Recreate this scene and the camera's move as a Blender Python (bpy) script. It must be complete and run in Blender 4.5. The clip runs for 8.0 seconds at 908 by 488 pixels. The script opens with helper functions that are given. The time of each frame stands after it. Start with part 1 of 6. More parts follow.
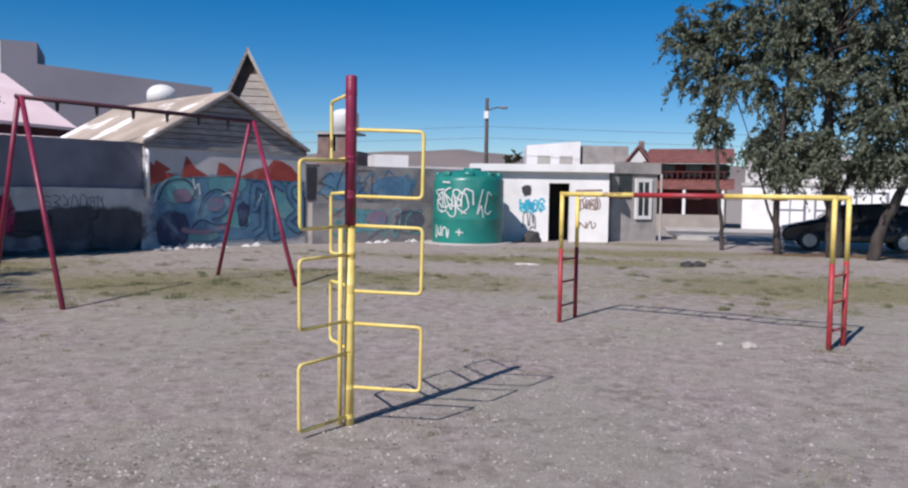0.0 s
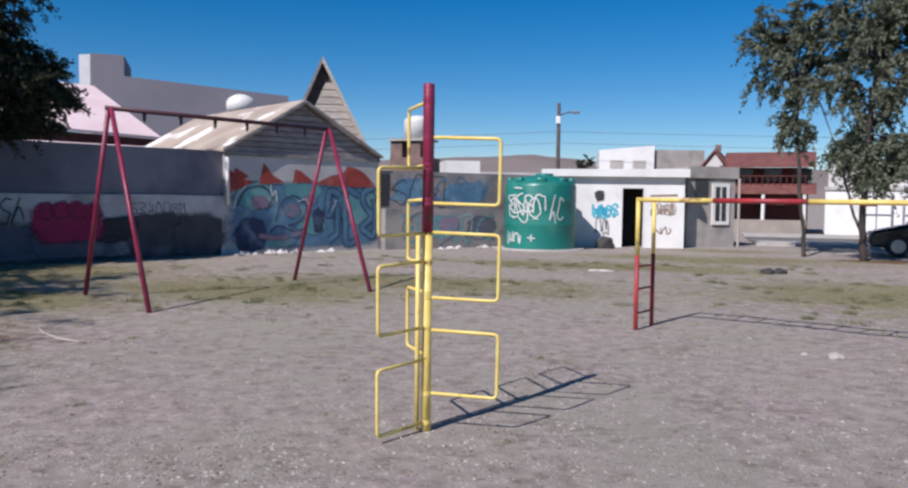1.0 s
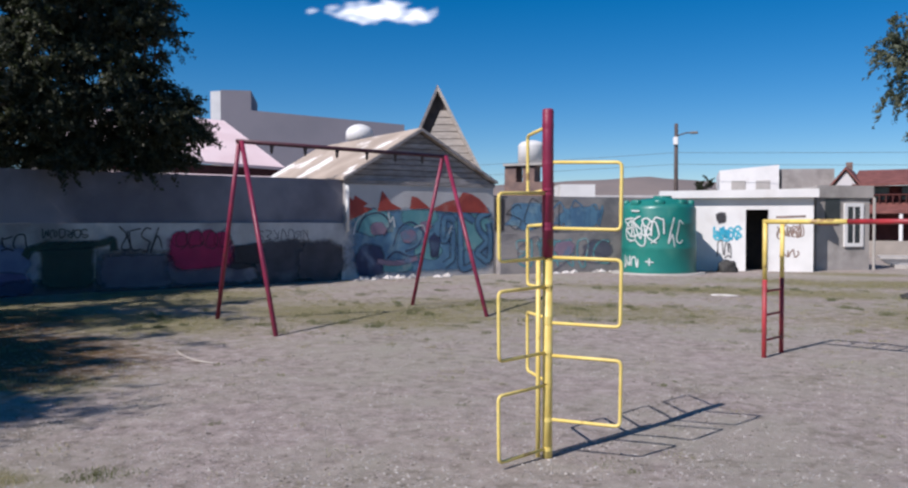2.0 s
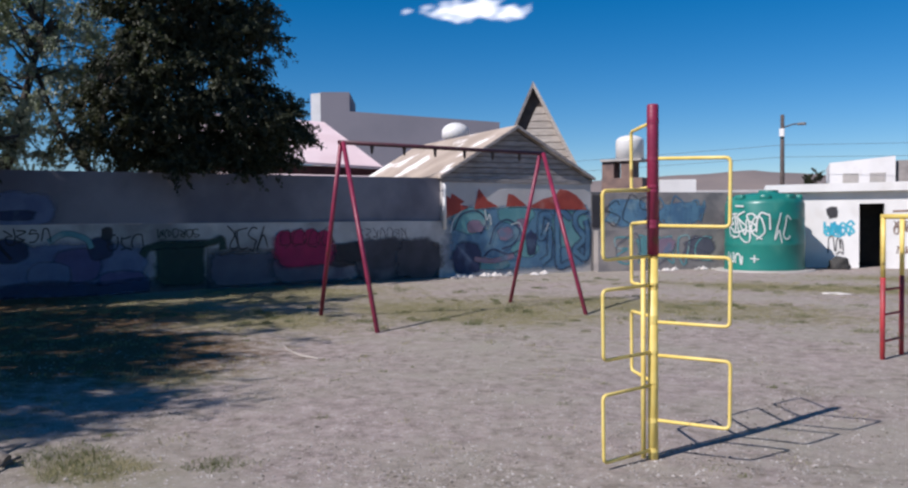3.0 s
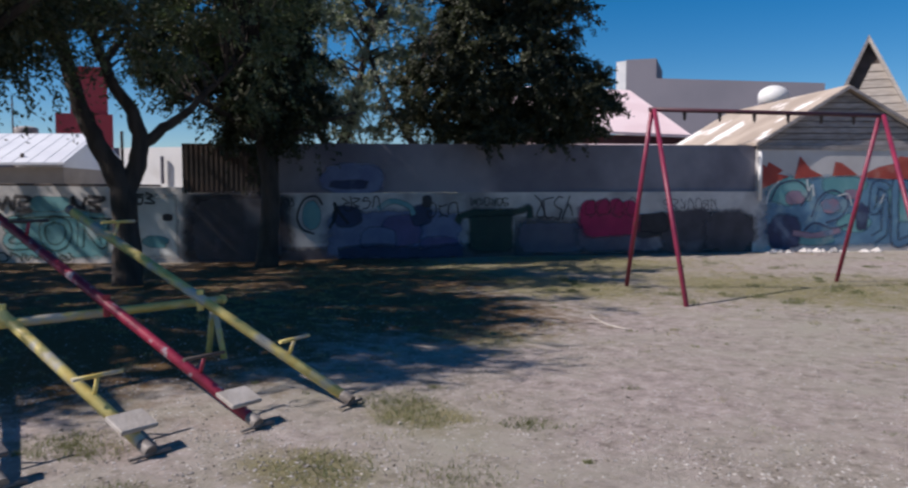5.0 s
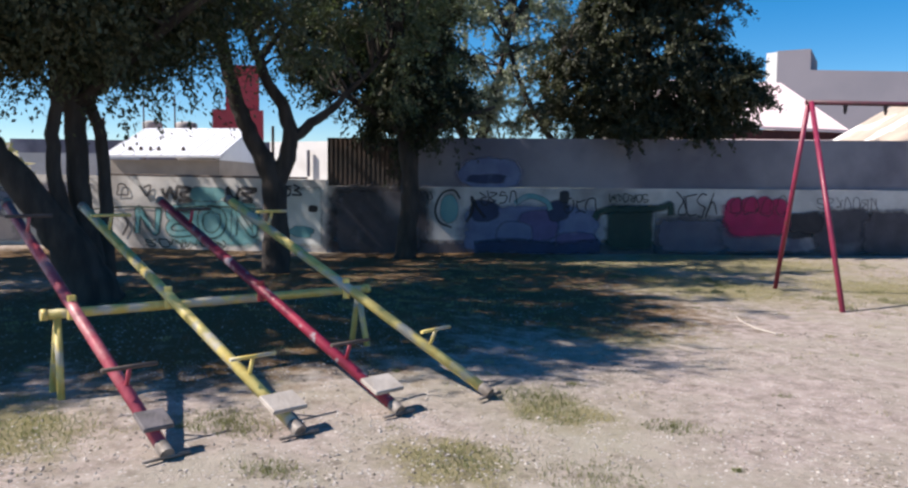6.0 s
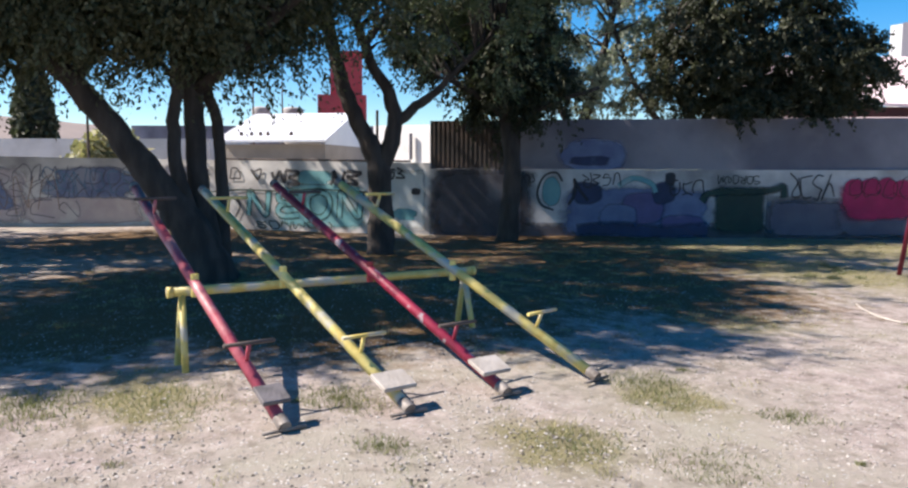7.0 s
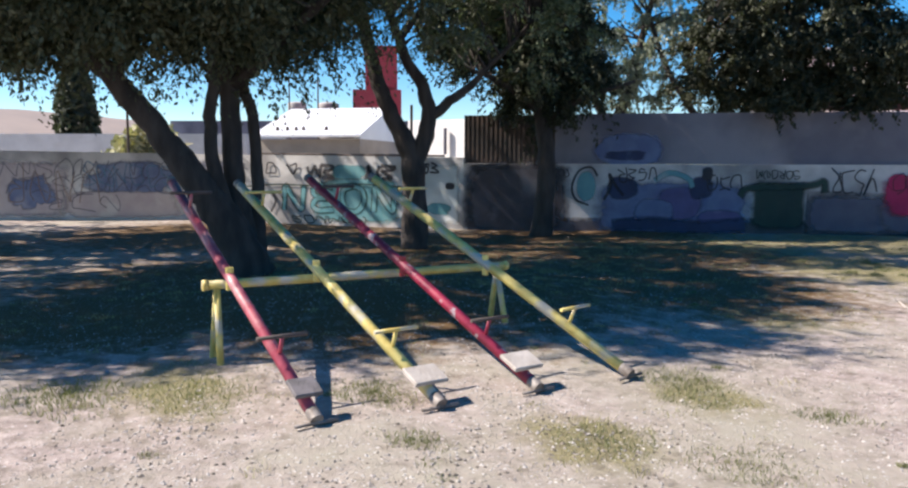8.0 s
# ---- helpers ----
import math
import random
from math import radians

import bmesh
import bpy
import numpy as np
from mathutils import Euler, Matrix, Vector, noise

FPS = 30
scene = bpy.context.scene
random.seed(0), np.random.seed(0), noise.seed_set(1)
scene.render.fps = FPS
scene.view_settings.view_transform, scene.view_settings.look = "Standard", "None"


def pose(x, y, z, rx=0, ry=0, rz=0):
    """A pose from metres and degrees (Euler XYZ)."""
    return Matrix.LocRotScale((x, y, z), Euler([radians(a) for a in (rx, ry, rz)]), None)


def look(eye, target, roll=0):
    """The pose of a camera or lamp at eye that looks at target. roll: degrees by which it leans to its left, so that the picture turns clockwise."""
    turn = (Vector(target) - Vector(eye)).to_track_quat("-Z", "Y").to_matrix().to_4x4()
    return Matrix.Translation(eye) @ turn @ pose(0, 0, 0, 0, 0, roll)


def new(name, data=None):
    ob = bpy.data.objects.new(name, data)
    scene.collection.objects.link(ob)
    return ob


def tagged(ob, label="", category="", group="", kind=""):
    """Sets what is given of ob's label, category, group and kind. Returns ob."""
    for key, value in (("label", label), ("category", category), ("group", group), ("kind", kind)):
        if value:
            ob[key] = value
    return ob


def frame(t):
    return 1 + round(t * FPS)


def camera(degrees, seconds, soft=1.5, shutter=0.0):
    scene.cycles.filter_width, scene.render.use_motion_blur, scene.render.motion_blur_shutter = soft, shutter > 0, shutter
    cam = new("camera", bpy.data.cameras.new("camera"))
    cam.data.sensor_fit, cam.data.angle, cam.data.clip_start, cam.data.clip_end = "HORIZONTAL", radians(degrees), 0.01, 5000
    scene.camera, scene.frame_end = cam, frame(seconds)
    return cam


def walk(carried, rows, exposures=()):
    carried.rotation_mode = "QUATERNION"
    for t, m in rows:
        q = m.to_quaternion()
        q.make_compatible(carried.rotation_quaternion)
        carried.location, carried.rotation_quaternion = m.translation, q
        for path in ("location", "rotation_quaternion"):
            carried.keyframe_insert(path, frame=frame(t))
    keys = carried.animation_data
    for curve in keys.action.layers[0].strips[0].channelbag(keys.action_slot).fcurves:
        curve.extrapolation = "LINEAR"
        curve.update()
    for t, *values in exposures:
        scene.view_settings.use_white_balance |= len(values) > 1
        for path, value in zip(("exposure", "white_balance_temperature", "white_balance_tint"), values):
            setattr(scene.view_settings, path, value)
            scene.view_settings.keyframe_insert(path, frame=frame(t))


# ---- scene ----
cam = camera(58.3, 8.0, soft=2.3, shutter=0.25)
PATH = [
    (0, (0.623, -0.309, 1.581), (0.234, 1.649, 1.458), 0.9),
    (0.5, (0.609, -0.312, 1.585), (0.173, 1.636, 1.463), 1.1),
    (1, (0.58, -0.317, 1.59), (0.023, 1.6, 1.478), 0.7),
    (1.5, (0.563, -0.326, 1.591), (-0.133, 1.548, 1.519), 0.4),
    (3, (0.509, -0.387, 1.604), (-0.517, 1.329, 1.545), -0.5),
    (3.5, (0.492, -0.392, 1.601), (-0.628, 1.263, 1.534), -0.1),
    (4, (0.461, -0.415, 1.593), (-0.773, 1.157, 1.511), -0.1),
    (4.5, (0.426, -0.423, 1.589), (-0.977, 0.998, 1.477), -0.3),
    (5, (0.391, -0.424, 1.588), (-1.177, 0.811, 1.461), -0.2),
    (6.5, (0.323, -0.503, 1.573), (-1.48, 0.349, 1.417), 0.5),
    (7, (0.32, -0.525, 1.574), (-1.528, 0.217, 1.391), 0.2),
    (7.5, (0.303, -0.512, 1.566), (-1.563, 0.181, 1.367), 0.4),
    (8, (0.307, -0.506, 1.571), (-1.57, 0.157, 1.375), 0.2),
]
walk(cam, [(t, look(eye, target, roll)) for t, eye, target, roll in PATH],
     [(0, 0.20, 6300, 17), (4.2, 0.26, 6450, 17), (5.2, 0.28, 6650, 17), (6.3, 1.16, 6950, 15), (8, 1.27, 6950, 15)])

# ---- world, sun, exposure ----
SUN_WAY = Vector((0.376, 0.926, -0.99)).normalized()
sun = new("sun", bpy.data.lights.new("sun", "SUN"))
sun.data.energy, sun.data.angle, sun.data.color = 4.4, radians(0.55), (1.0, 0.955, 0.895)
sun.matrix_world = look((0, 0, 60), Vector((0, 0, 60)) + SUN_WAY)
world = bpy.data.worlds.new("sky")
scene.world = world
world.use_nodes = True
wn = world.node_tree
sky = wn.nodes.new("ShaderNodeTexSky")
sky.sky_type, sky.sun_disc = "NISHITA", False
sky.sun_elevation, sky.sun_rotation = radians(44.7), radians(203)
sky.air_density, sky.dust_density, sky.ozone_density = 0.8, 0.1, 3.0
wn.nodes["Background"].inputs["Strength"].default_value = 0.078
rich = wn.nodes.new("ShaderNodeHueSaturation")
rich.inputs["Saturation"].default_value = 1.48
rich.inputs["Hue"].default_value = 0.498
wn.links.new(sky.outputs["Color"], rich.inputs["Color"])
wn.links.new(rich.outputs["Color"], wn.nodes["Background"].inputs["Color"])


# ---- materials ----
def mat(name, a, b=None, scale=3.0, rough=0.85, bump=0.3, bscale=40.0, metal=0.0, c=None, cscale=0.6, cedge=(0.5, 0.62), vary=0.0, detail=6.0, island=0.0, stretch=None, grit=0.5):
    """Two mottled tones a and b, stains of c at a larger scale, fine relief."""
    m = bpy.data.materials.new(name)
    m.use_nodes = True
    nt = m.node_tree
    N, L = nt.nodes, nt.links
    out = N["Principled BSDF"]
    out.inputs["Roughness"].default_value = rough
    out.inputs["Metallic"].default_value = metal
    geo = N.new("ShaderNodeNewGeometry")
    place = geo.outputs["Position"]
    if stretch:
        mp = N.new("ShaderNodeMapping")
        mp.inputs["Scale"].default_value = stretch
        L.new(place, mp.inputs["Vector"])
        place = mp.outputs["Vector"]

    def noisy(sc, det=6.0):
        t = N.new("ShaderNodeTexNoise")
        t.inputs["Scale"].default_value, t.inputs["Detail"].default_value = sc, det
        t.inputs["Roughness"].default_value = grit
        L.new(place, t.inputs["Vector"])
        return t.outputs["Fac"]

    def ramp(f, lo, hi):
        r = N.new("ShaderNodeMapRange")
        r.inputs["From Min"].default_value, r.inputs["From Max"].default_value = lo, hi
        L.new(f, r.inputs["Value"])
        return r.outputs["Result"]

    def mix(f, x, y):
        r = N.new("ShaderNodeMix")
        r.data_type = "RGBA"
        L.new(f, r.inputs[0])
        for val, k in ((x, 6), (y, 7)):
            if isinstance(val, tuple):
                r.inputs[k].default_value = (*val, 1)
            else:
                L.new(val, r.inputs[k])
        return r.outputs[2]

    b = b or tuple(v * 0.8 for v in a)
    col = mix(ramp(noisy(scale, detail), 0.38, 0.62), a, b)
    if c:
        col = mix(ramp(noisy(cscale, 8.0), *cedge), col, c)
    if vary or island:
        h = N.new("ShaderNodeHueSaturation")
        r = N.new("ShaderNodeMapRange")
        amount = vary or island
        r.inputs["To Min"].default_value, r.inputs["To Max"].default_value = 1 - amount, 1 + amount
        if vary:
            src = N.new("ShaderNodeObjectInfo").outputs["Random"]
        else:
            src = geo.outputs["Random Per Island"]
        L.new(src, r.inputs["Value"])
        L.new(r.outputs["Result"], h.inputs["Value"])
        L.new(col, h.inputs["Color"])
        col = h.outputs["Color"]
    L.new(col, out.inputs["Base Color"])
    if bump:
        bn = N.new("ShaderNodeBump")
        bn.inputs["Strength"].default_value, bn.inputs["Distance"].default_value = bump, 0.02
        L.new(noisy(bscale, 5.0), bn.inputs["Height"])
        L.new(bn.outputs["Normal"], out.inputs["Normal"])
    rr = ramp(noisy(scale * 3), 0.2, 0.8)
    rm = N.new("ShaderNodeMapRange")
    rm.inputs["To Min"].default_value, rm.inputs["To Max"].default_value = max(0.05, rough - 0.12), min(1, rough + 0.1)
    L.new(rr, rm.inputs["Value"])
    L.new(rm.outputs["Result"], out.inputs["Roughness"])
    return m


def leafmat(name, a, b):
    m = mat(name, a, b, scale=1.2, rough=0.6, bump=0, island=0.45)
    nt = m.node_tree
    nt.nodes["Principled BSDF"].inputs["Specular IOR Level"].default_value = 0.3
    tr = nt.nodes.new("ShaderNodeBsdfTranslucent")
    tr.inputs["Color"].default_value = (a[0] * 1.3, a[1] * 1.5, a[2] * 0.8, 1)
    ms = nt.nodes.new("ShaderNodeMixShader")
    ms.inputs[0].default_value = 0.25
    nt.links.new(nt.nodes["Principled BSDF"].outputs[0], ms.inputs[1])
    nt.links.new(tr.outputs[0], ms.inputs[2])
    nt.links.new(ms.outputs[0], nt.nodes["Material Output"].inputs["Surface"])
    return m


def ground_material():
    m = mat("dry_ground", (0.455, 0.385, 0.355), (0.225, 0.185, 0.168), scale=5.0, rough=0.95, bump=0.9, bscale=30, c=(0.33, 0.305, 0.25), cscale=0.3, cedge=(0.42, 0.62), detail=12.0, grit=0.78)
    nt = m.node_tree
    N, L = nt.nodes, nt.links
    bsdf = N["Principled BSDF"]
    base = bsdf.inputs["Base Color"].links[0].from_socket
    at = N.new("ShaderNodeAttribute")
    at.attribute_name = "green"
    fine = N.new("ShaderNodeTexNoise")
    fine.inputs["Scale"].default_value, fine.inputs["Detail"].default_value = 5.0, 8.0
    geo = N.new("ShaderNodeNewGeometry")
    L.new(geo.outputs["Position"], fine.inputs["Vector"])
    mul = N.new("ShaderNodeMath")
    mul.operation = "MULTIPLY_ADD"
    L.new(at.outputs["Fac"], mul.inputs[0])
    mul.inputs[1].default_value = 2.2
    sub = N.new("ShaderNodeMath")
    sub.operation = "MULTIPLY_ADD"
    L.new(fine.outputs["Fac"], sub.inputs[0])
    sub.inputs[1].default_value, sub.inputs[2].default_value = 3.6, -2.0
    L.new(sub.outputs[0], mul.inputs[2])
    clamp = N.new("ShaderNodeMath")
    clamp.operation = "MULTIPLY"
    clamp.use_clamp = True
    L.new(mul.outputs[0], clamp.inputs[0])
    L.new(at.outputs["Fac"], clamp.inputs[1])
    mx = N.new("ShaderNodeMix")
    mx.data_type = "RGBA"
    L.new(clamp.outputs[0], mx.inputs[0])
    L.new(base, mx.inputs[6])
    mx.inputs[7].default_value = (0.225, 0.20, 0.115, 1)
    # thin scatter of dead grass and dark crumbs
    bsdf.inputs["Specular IOR Level"].default_value = 0.12
    crumb = N.new("ShaderNodeTexNoise")
    crumb.inputs["Scale"].default_value, crumb.inputs["Detail"].default_value, crumb.inputs["Roughness"].default_value = 6.5, 9.0, 0.62
    L.new(geo.outputs["Position"], crumb.inputs["Vector"])
    wide = N.new("ShaderNodeTexNoise")
    wide.inputs["Scale"].default_value, wide.inputs["Detail"].default_value = 0.9, 3.0
    L.new(geo.outputs["Position"], wide.inputs["Vector"])
    both = N.new("ShaderNodeMath")
    both.operation = "MULTIPLY_ADD"
    L.new(wide.outputs["Fac"], both.inputs[0])
    both.inputs[1].default_value = 0.45
    L.new(crumb.outputs["Fac"], both.inputs[2])
    edge = N.new("ShaderNodeMapRange")
    edge.inputs["From Min"].default_value, edge.inputs["From Max"].default_value, edge.inputs["To Max"].default_value = 0.765, 0.88, 0.5
    L.new(both.outputs[0], edge.inputs["Value"])
    mx00 = mx
    mx = N.new("ShaderNodeMix")
    mx.data_type = "RGBA"
    L.new(edge.outputs["Result"], mx.inputs[0])
    L.new(mx00.outputs[2], mx.inputs[6])
    mx.inputs[7].default_value = (0.14, 0.118, 0.088, 1)
    # leaf litter and dry grass under the trees, with tree shade browned into the colour
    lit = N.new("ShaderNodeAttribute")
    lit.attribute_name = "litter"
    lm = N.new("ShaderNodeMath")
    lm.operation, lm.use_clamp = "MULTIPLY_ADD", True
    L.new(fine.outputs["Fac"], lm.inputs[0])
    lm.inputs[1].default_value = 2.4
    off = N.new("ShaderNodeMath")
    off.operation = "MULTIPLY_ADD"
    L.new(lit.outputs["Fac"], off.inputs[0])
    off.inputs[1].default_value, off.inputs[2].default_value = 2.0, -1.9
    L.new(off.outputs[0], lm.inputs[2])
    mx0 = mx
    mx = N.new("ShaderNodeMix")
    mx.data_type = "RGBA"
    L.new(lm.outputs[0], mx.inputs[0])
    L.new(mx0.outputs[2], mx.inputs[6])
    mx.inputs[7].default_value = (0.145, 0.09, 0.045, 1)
    # small stones, dark and light
    vor = N.new("ShaderNodeTexVoronoi")
    vor.inputs["Scale"].default_value = 27.0
    L.new(geo.outputs["Position"], vor.inputs["Vector"])
    less = N.new("ShaderNodeMath")
    less.operation = "LESS_THAN"
    L.new(vor.outputs["Distance"], less.inputs[0])
    less.inputs[1].default_value = 0.2
    mx2 = N.new("ShaderNodeMix")
    mx2.data_type = "RGBA"
    half = N.new("ShaderNodeMath")
    half.operation = "MULTIPLY"
    half.inputs[1].default_value = 0.48
    L.new(less.outputs[0], half.inputs[0])
    L.new(half.outputs[0], mx2.inputs[0])
    L.new(mx.outputs[2], mx2.inputs[6])
    bw = N.new("ShaderNodeRGBToBW")
    L.new(vor.outputs["Color"], bw.inputs[0])
    L.new(bw.outputs[0], mx2.inputs[7])
    L.new(mx2.outputs[2], bsdf.inputs["Base Color"])
    return m


GROUND = ground_material()
ASPHALT = mat("asphalt", (0.11, 0.105, 0.10), (0.16, 0.155, 0.15), scale=1.0, bscale=60)
PAVE = mat("pavement_concrete", (0.46, 0.43, 0.40), (0.38, 0.36, 0.33), scale=1.5, bscale=30)
YELLOW = mat("yellow_paint", (0.82, 0.65, 0.20), (0.74, 0.55, 0.14), scale=9, rough=0.45, bump=0.1, c=(0.33, 0.2, 0.07), cscale=7, cedge=(0.64, 0.70))
MAROON = mat("maroon_paint", (0.25, 0.02, 0.058), (0.18, 0.016, 0.048), scale=6, rough=0.45, bump=0.1, c=(0.15, 0.05, 0.04), cscale=7, cedge=(0.62, 0.70))
OLDRED = mat("faded_red_paint", (0.50, 0.095, 0.125), (0.36, 0.045, 0.07), scale=6, rough=0.5, bump=0.15, c=(0.48, 0.2, 0.2), cscale=4, cedge=(0.5, 0.64))
OLDYELLOW = mat("old_yellow_paint", (0.70, 0.58, 0.20), (0.60, 0.45, 0.12), scale=9, rough=0.5, bump=0.15, c=(0.50, 0.46, 0.36), cscale=5, cedge=(0.5, 0.62))
DARKMAROON = mat("dark_maroon_paint", (0.085, 0.022, 0.035), (0.06, 0.02, 0.028), scale=6, rough=0.5, bump=0.1)
SAWRED = mat("flaking_red_paint", (0.40, 0.028, 0.065), (0.25, 0.02, 0.045), scale=6, rough=0.5, bump=0.15, c=(0.42, 0.33, 0.34), cscale=9, cedge=(0.60, 0.66))
REDPAINT = mat("red_paint", (0.42, 0.035, 0.04), (0.30, 0.03, 0.04), scale=7, rough=0.5, bump=0.15, c=(0.16, 0.07, 0.05), cscale=6, cedge=(0.55, 0.65))
WORN = mat("worn_steel", (0.25, 0.225, 0.205), (0.12, 0.10, 0.085), scale=12, rough=0.65, metal=0.2, bump=0.15)
BOARD = mat("bare_board", (0.46, 0.42, 0.38), (0.36, 0.32, 0.28), scale=8, rough=0.8, bump=0.3)
DARKSEAT = mat("dark_worn_board", (0.16, 0.145, 0.15), (0.11, 0.10, 0.10), scale=9, rough=0.8, bump=0.3)
RUBBER = mat("rubber", (0.03, 0.03, 0.03), (0.05, 0.048, 0.045), scale=9, rough=0.8)
GREYWALL = mat("grey_render", (0.185, 0.18, 0.21), (0.14, 0.135, 0.165), scale=0.8, rough=0.9, bump=0.15, bscale=18, c=(0.26, 0.25, 0.28), cscale=0.35)
PALEWALL = mat("weathered_whitewash", (0.62, 0.60, 0.58), (0.47, 0.455, 0.445), scale=1.6, rough=0.9, bump=0.35, bscale=14, c=(0.28, 0.265, 0.26), cscale=0.7, cedge=(0.5, 0.66))
HOUSEWALL = mat("pale_render", (0.56, 0.54, 0.53), (0.47, 0.45, 0.44), scale=1.3, rough=0.9, bump=0.2, bscale=20)
BLOCKWALL = mat("bare_blockwork", (0.27, 0.25, 0.25), (0.19, 0.18, 0.18), scale=1.5, rough=0.95, bump=0.6, bscale=9, c=(0.33, 0.30, 0.28), cscale=1.0)
WHITE = mat("white_paint", (0.80, 0.79, 0.77), (0.72, 0.71, 0.69), scale=1.2, rough=0.7, bump=0.12, bscale=20, c=(0.6, 0.57, 0.53), cscale=0.8, cedge=(0.58, 0.75))
DARKHOLE = mat("unlit_interior", (0.03, 0.028, 0.026), (0.02, 0.02, 0.02), rough=0.9)
TANKGREEN = mat("green_plastic", (0.010, 0.165, 0.138), (0.013, 0.205, 0.165), scale=0.8, rough=0.38, bump=0.05, c=(0.05, 0.24, 0.19), cscale=1.2, cedge=(0.55, 0.75))
GREYBOARD = mat("grey_weathered_board", (0.33, 0.305, 0.30), (0.22, 0.20, 0.195), scale=3, rough=0.9, bump=0.35, vary=0.18, stretch=(1, 1, 6))
PALEBOARD = mat("pale_weathered_board", (0.54, 0.48, 0.42), (0.42, 0.37, 0.32), scale=3, rough=0.9, bump=0.35, vary=0.15, stretch=(1, 1, 6))
DARKTRIM = mat("dark_trim", (0.10, 0.075, 0.065), (0.07, 0.055, 0.05), scale=4)
PEELROOF = mat("peeling_roof", (0.46, 0.38, 0.31), (0.35, 0.285, 0.23), scale=0.9, rough=0.9, bump=0.4, bscale=8, c=(0.80, 0.76, 0.72), cscale=0.8, cedge=(0.56, 0.60))
PINKROOF = mat("pale_pink_sheet_roof", (0.80, 0.64, 0.64), (0.73, 0.56, 0.56), scale=0.7, rough=0.9, bump=0.1)
SHEETROOF = mat("white_sheet_roof", (0.74, 0.75, 0.77), (0.66, 0.67, 0.70), scale=0.5, rough=0.5, bump=0.1)
LILAC = mat("grey_plaster", (0.205, 0.195, 0.225), (0.18, 0.175, 0.205), scale=0.4, rough=0.9, bump=0.1)
REDTILE = mat("red_roof_tile", (0.23, 0.085, 0.07), (0.155, 0.055, 0.045), scale=2.5, rough=0.8, bump=0.4, bscale=10)
REDBRICK = mat("dark_red_wall", (0.13, 0.042, 0.036), (0.09, 0.03, 0.027), scale=2.5, rough=0.9)
TOWER = mat("red_tower_paint", (0.42, 0.05, 0.06), (0.36, 0.045, 0.055), scale=0.4, rough=0.8, bump=0.1)
TANKWHITE = mat("white_tank", (0.76, 0.75, 0.72), (0.68, 0.67, 0.64), scale=1.0, rough=0.5, bump=0.05)
BROWNBLOCK = mat("brown_brick", (0.24, 0.16, 0.13), (0.16, 0.11, 0.10), scale=2.5, rough=0.95, bump=0.5, bscale=8)
ANNEX = mat("tan_render", (0.33, 0.29, 0.25), (0.26, 0.23, 0.20), scale=1.2, rough=0.95, bump=0.35, bscale=10)
CONCRETE = mat("grey_concrete_render", (0.43, 0.40, 0.375), (0.34, 0.315, 0.295), scale=1.4, rough=0.95, bump=0.35, bscale=10, c=(0.27, 0.25, 0.23), cscale=0.9, cedge=(0.52, 0.66))
RUSTSHEET = mat("dark_rusty_sheet", (0.045, 0.034, 0.03), (0.03, 0.024, 0.022), scale=1.6, rough=0.7, bump=0.2, bscale=20, c=(0.07, 0.045, 0.035), cscale=1.1)
GLASS = mat("dark_glass", (0.03, 0.035, 0.04), (0.04, 0.045, 0.05), rough=0.15, bump=0)
CARPAINT = mat("black_car_paint", (0.015, 0.016, 0.02), (0.02, 0.02, 0.024), rough=0.22, bump=0)
ALLOY = mat("alloy", (0.5, 0.5, 0.5), (0.4, 0.4, 0.4), rough=0.35, metal=0.8, bump=0)
BARK = mat("bark", (0.07, 0.056, 0.048), (0.036, 0.029, 0.025), scale=6, rough=0.95, bump=1.0, bscale=14, stretch=(1, 1, 0.3))
LEAF_DARK = leafmat("dark_leaf", (0.038, 0.044, 0.028), (0.066, 0.072, 0.042))
LEAF_OLIVE = leafmat("olive_leaf", (0.07, 0.078, 0.045), (0.115, 0.118, 0.068))
LEAF_MID = leafmat("green_leaf", (0.10, 0.125, 0.065), (0.155, 0.175, 0.10))
LEAF_PALE = leafmat("grey_green_leaf", (0.24, 0.265, 0.21), (0.33, 0.355, 0.29))
LEAF_STREET = leafmat("dull_green_leaf", (0.088, 0.104, 0.07), (0.15, 0.165, 0.115))
DRYGRASS = leafmat("dry_grass", (0.36, 0.32, 0.19), (0.27, 0.26, 0.14))
TUFT = leafmat("tuft_grass", (0.23, 0.225, 0.125), (0.15, 0.165, 0.085))
STONE = mat("stone", (0.40, 0.37, 0.34), (0.30, 0.27, 0.25), scale=5, rough=0.95, bump=0.4, island=0.35)
CLOD = mat("dark_clod", (0.21, 0.18, 0.15), (0.13, 0.11, 0.09), scale=8, rough=1.0, bump=0.3, island=0.4)
PALESTONE = mat("pale_rubble", (0.58, 0.55, 0.52), (0.45, 0.42, 0.40), scale=5, rough=0.95, bump=0.3, island=0.3)
HILL = mat("bare_hill", (0.25, 0.20, 0.175), (0.20, 0.165, 0.15), scale=0.02, rough=1.0, bump=0)
CLOUD = mat("cloud_white", (0.9, 0.9, 0.9), (0.85, 0.85, 0.86), scale=0.02, rough=1.0, bump=0)
# a glow of its own stands in for sunlight scattered in the cloud
CLOUD.node_tree.nodes["Principled BSDF"].inputs["Emission Color"].default_value = (0.85, 0.9, 1.0, 1)
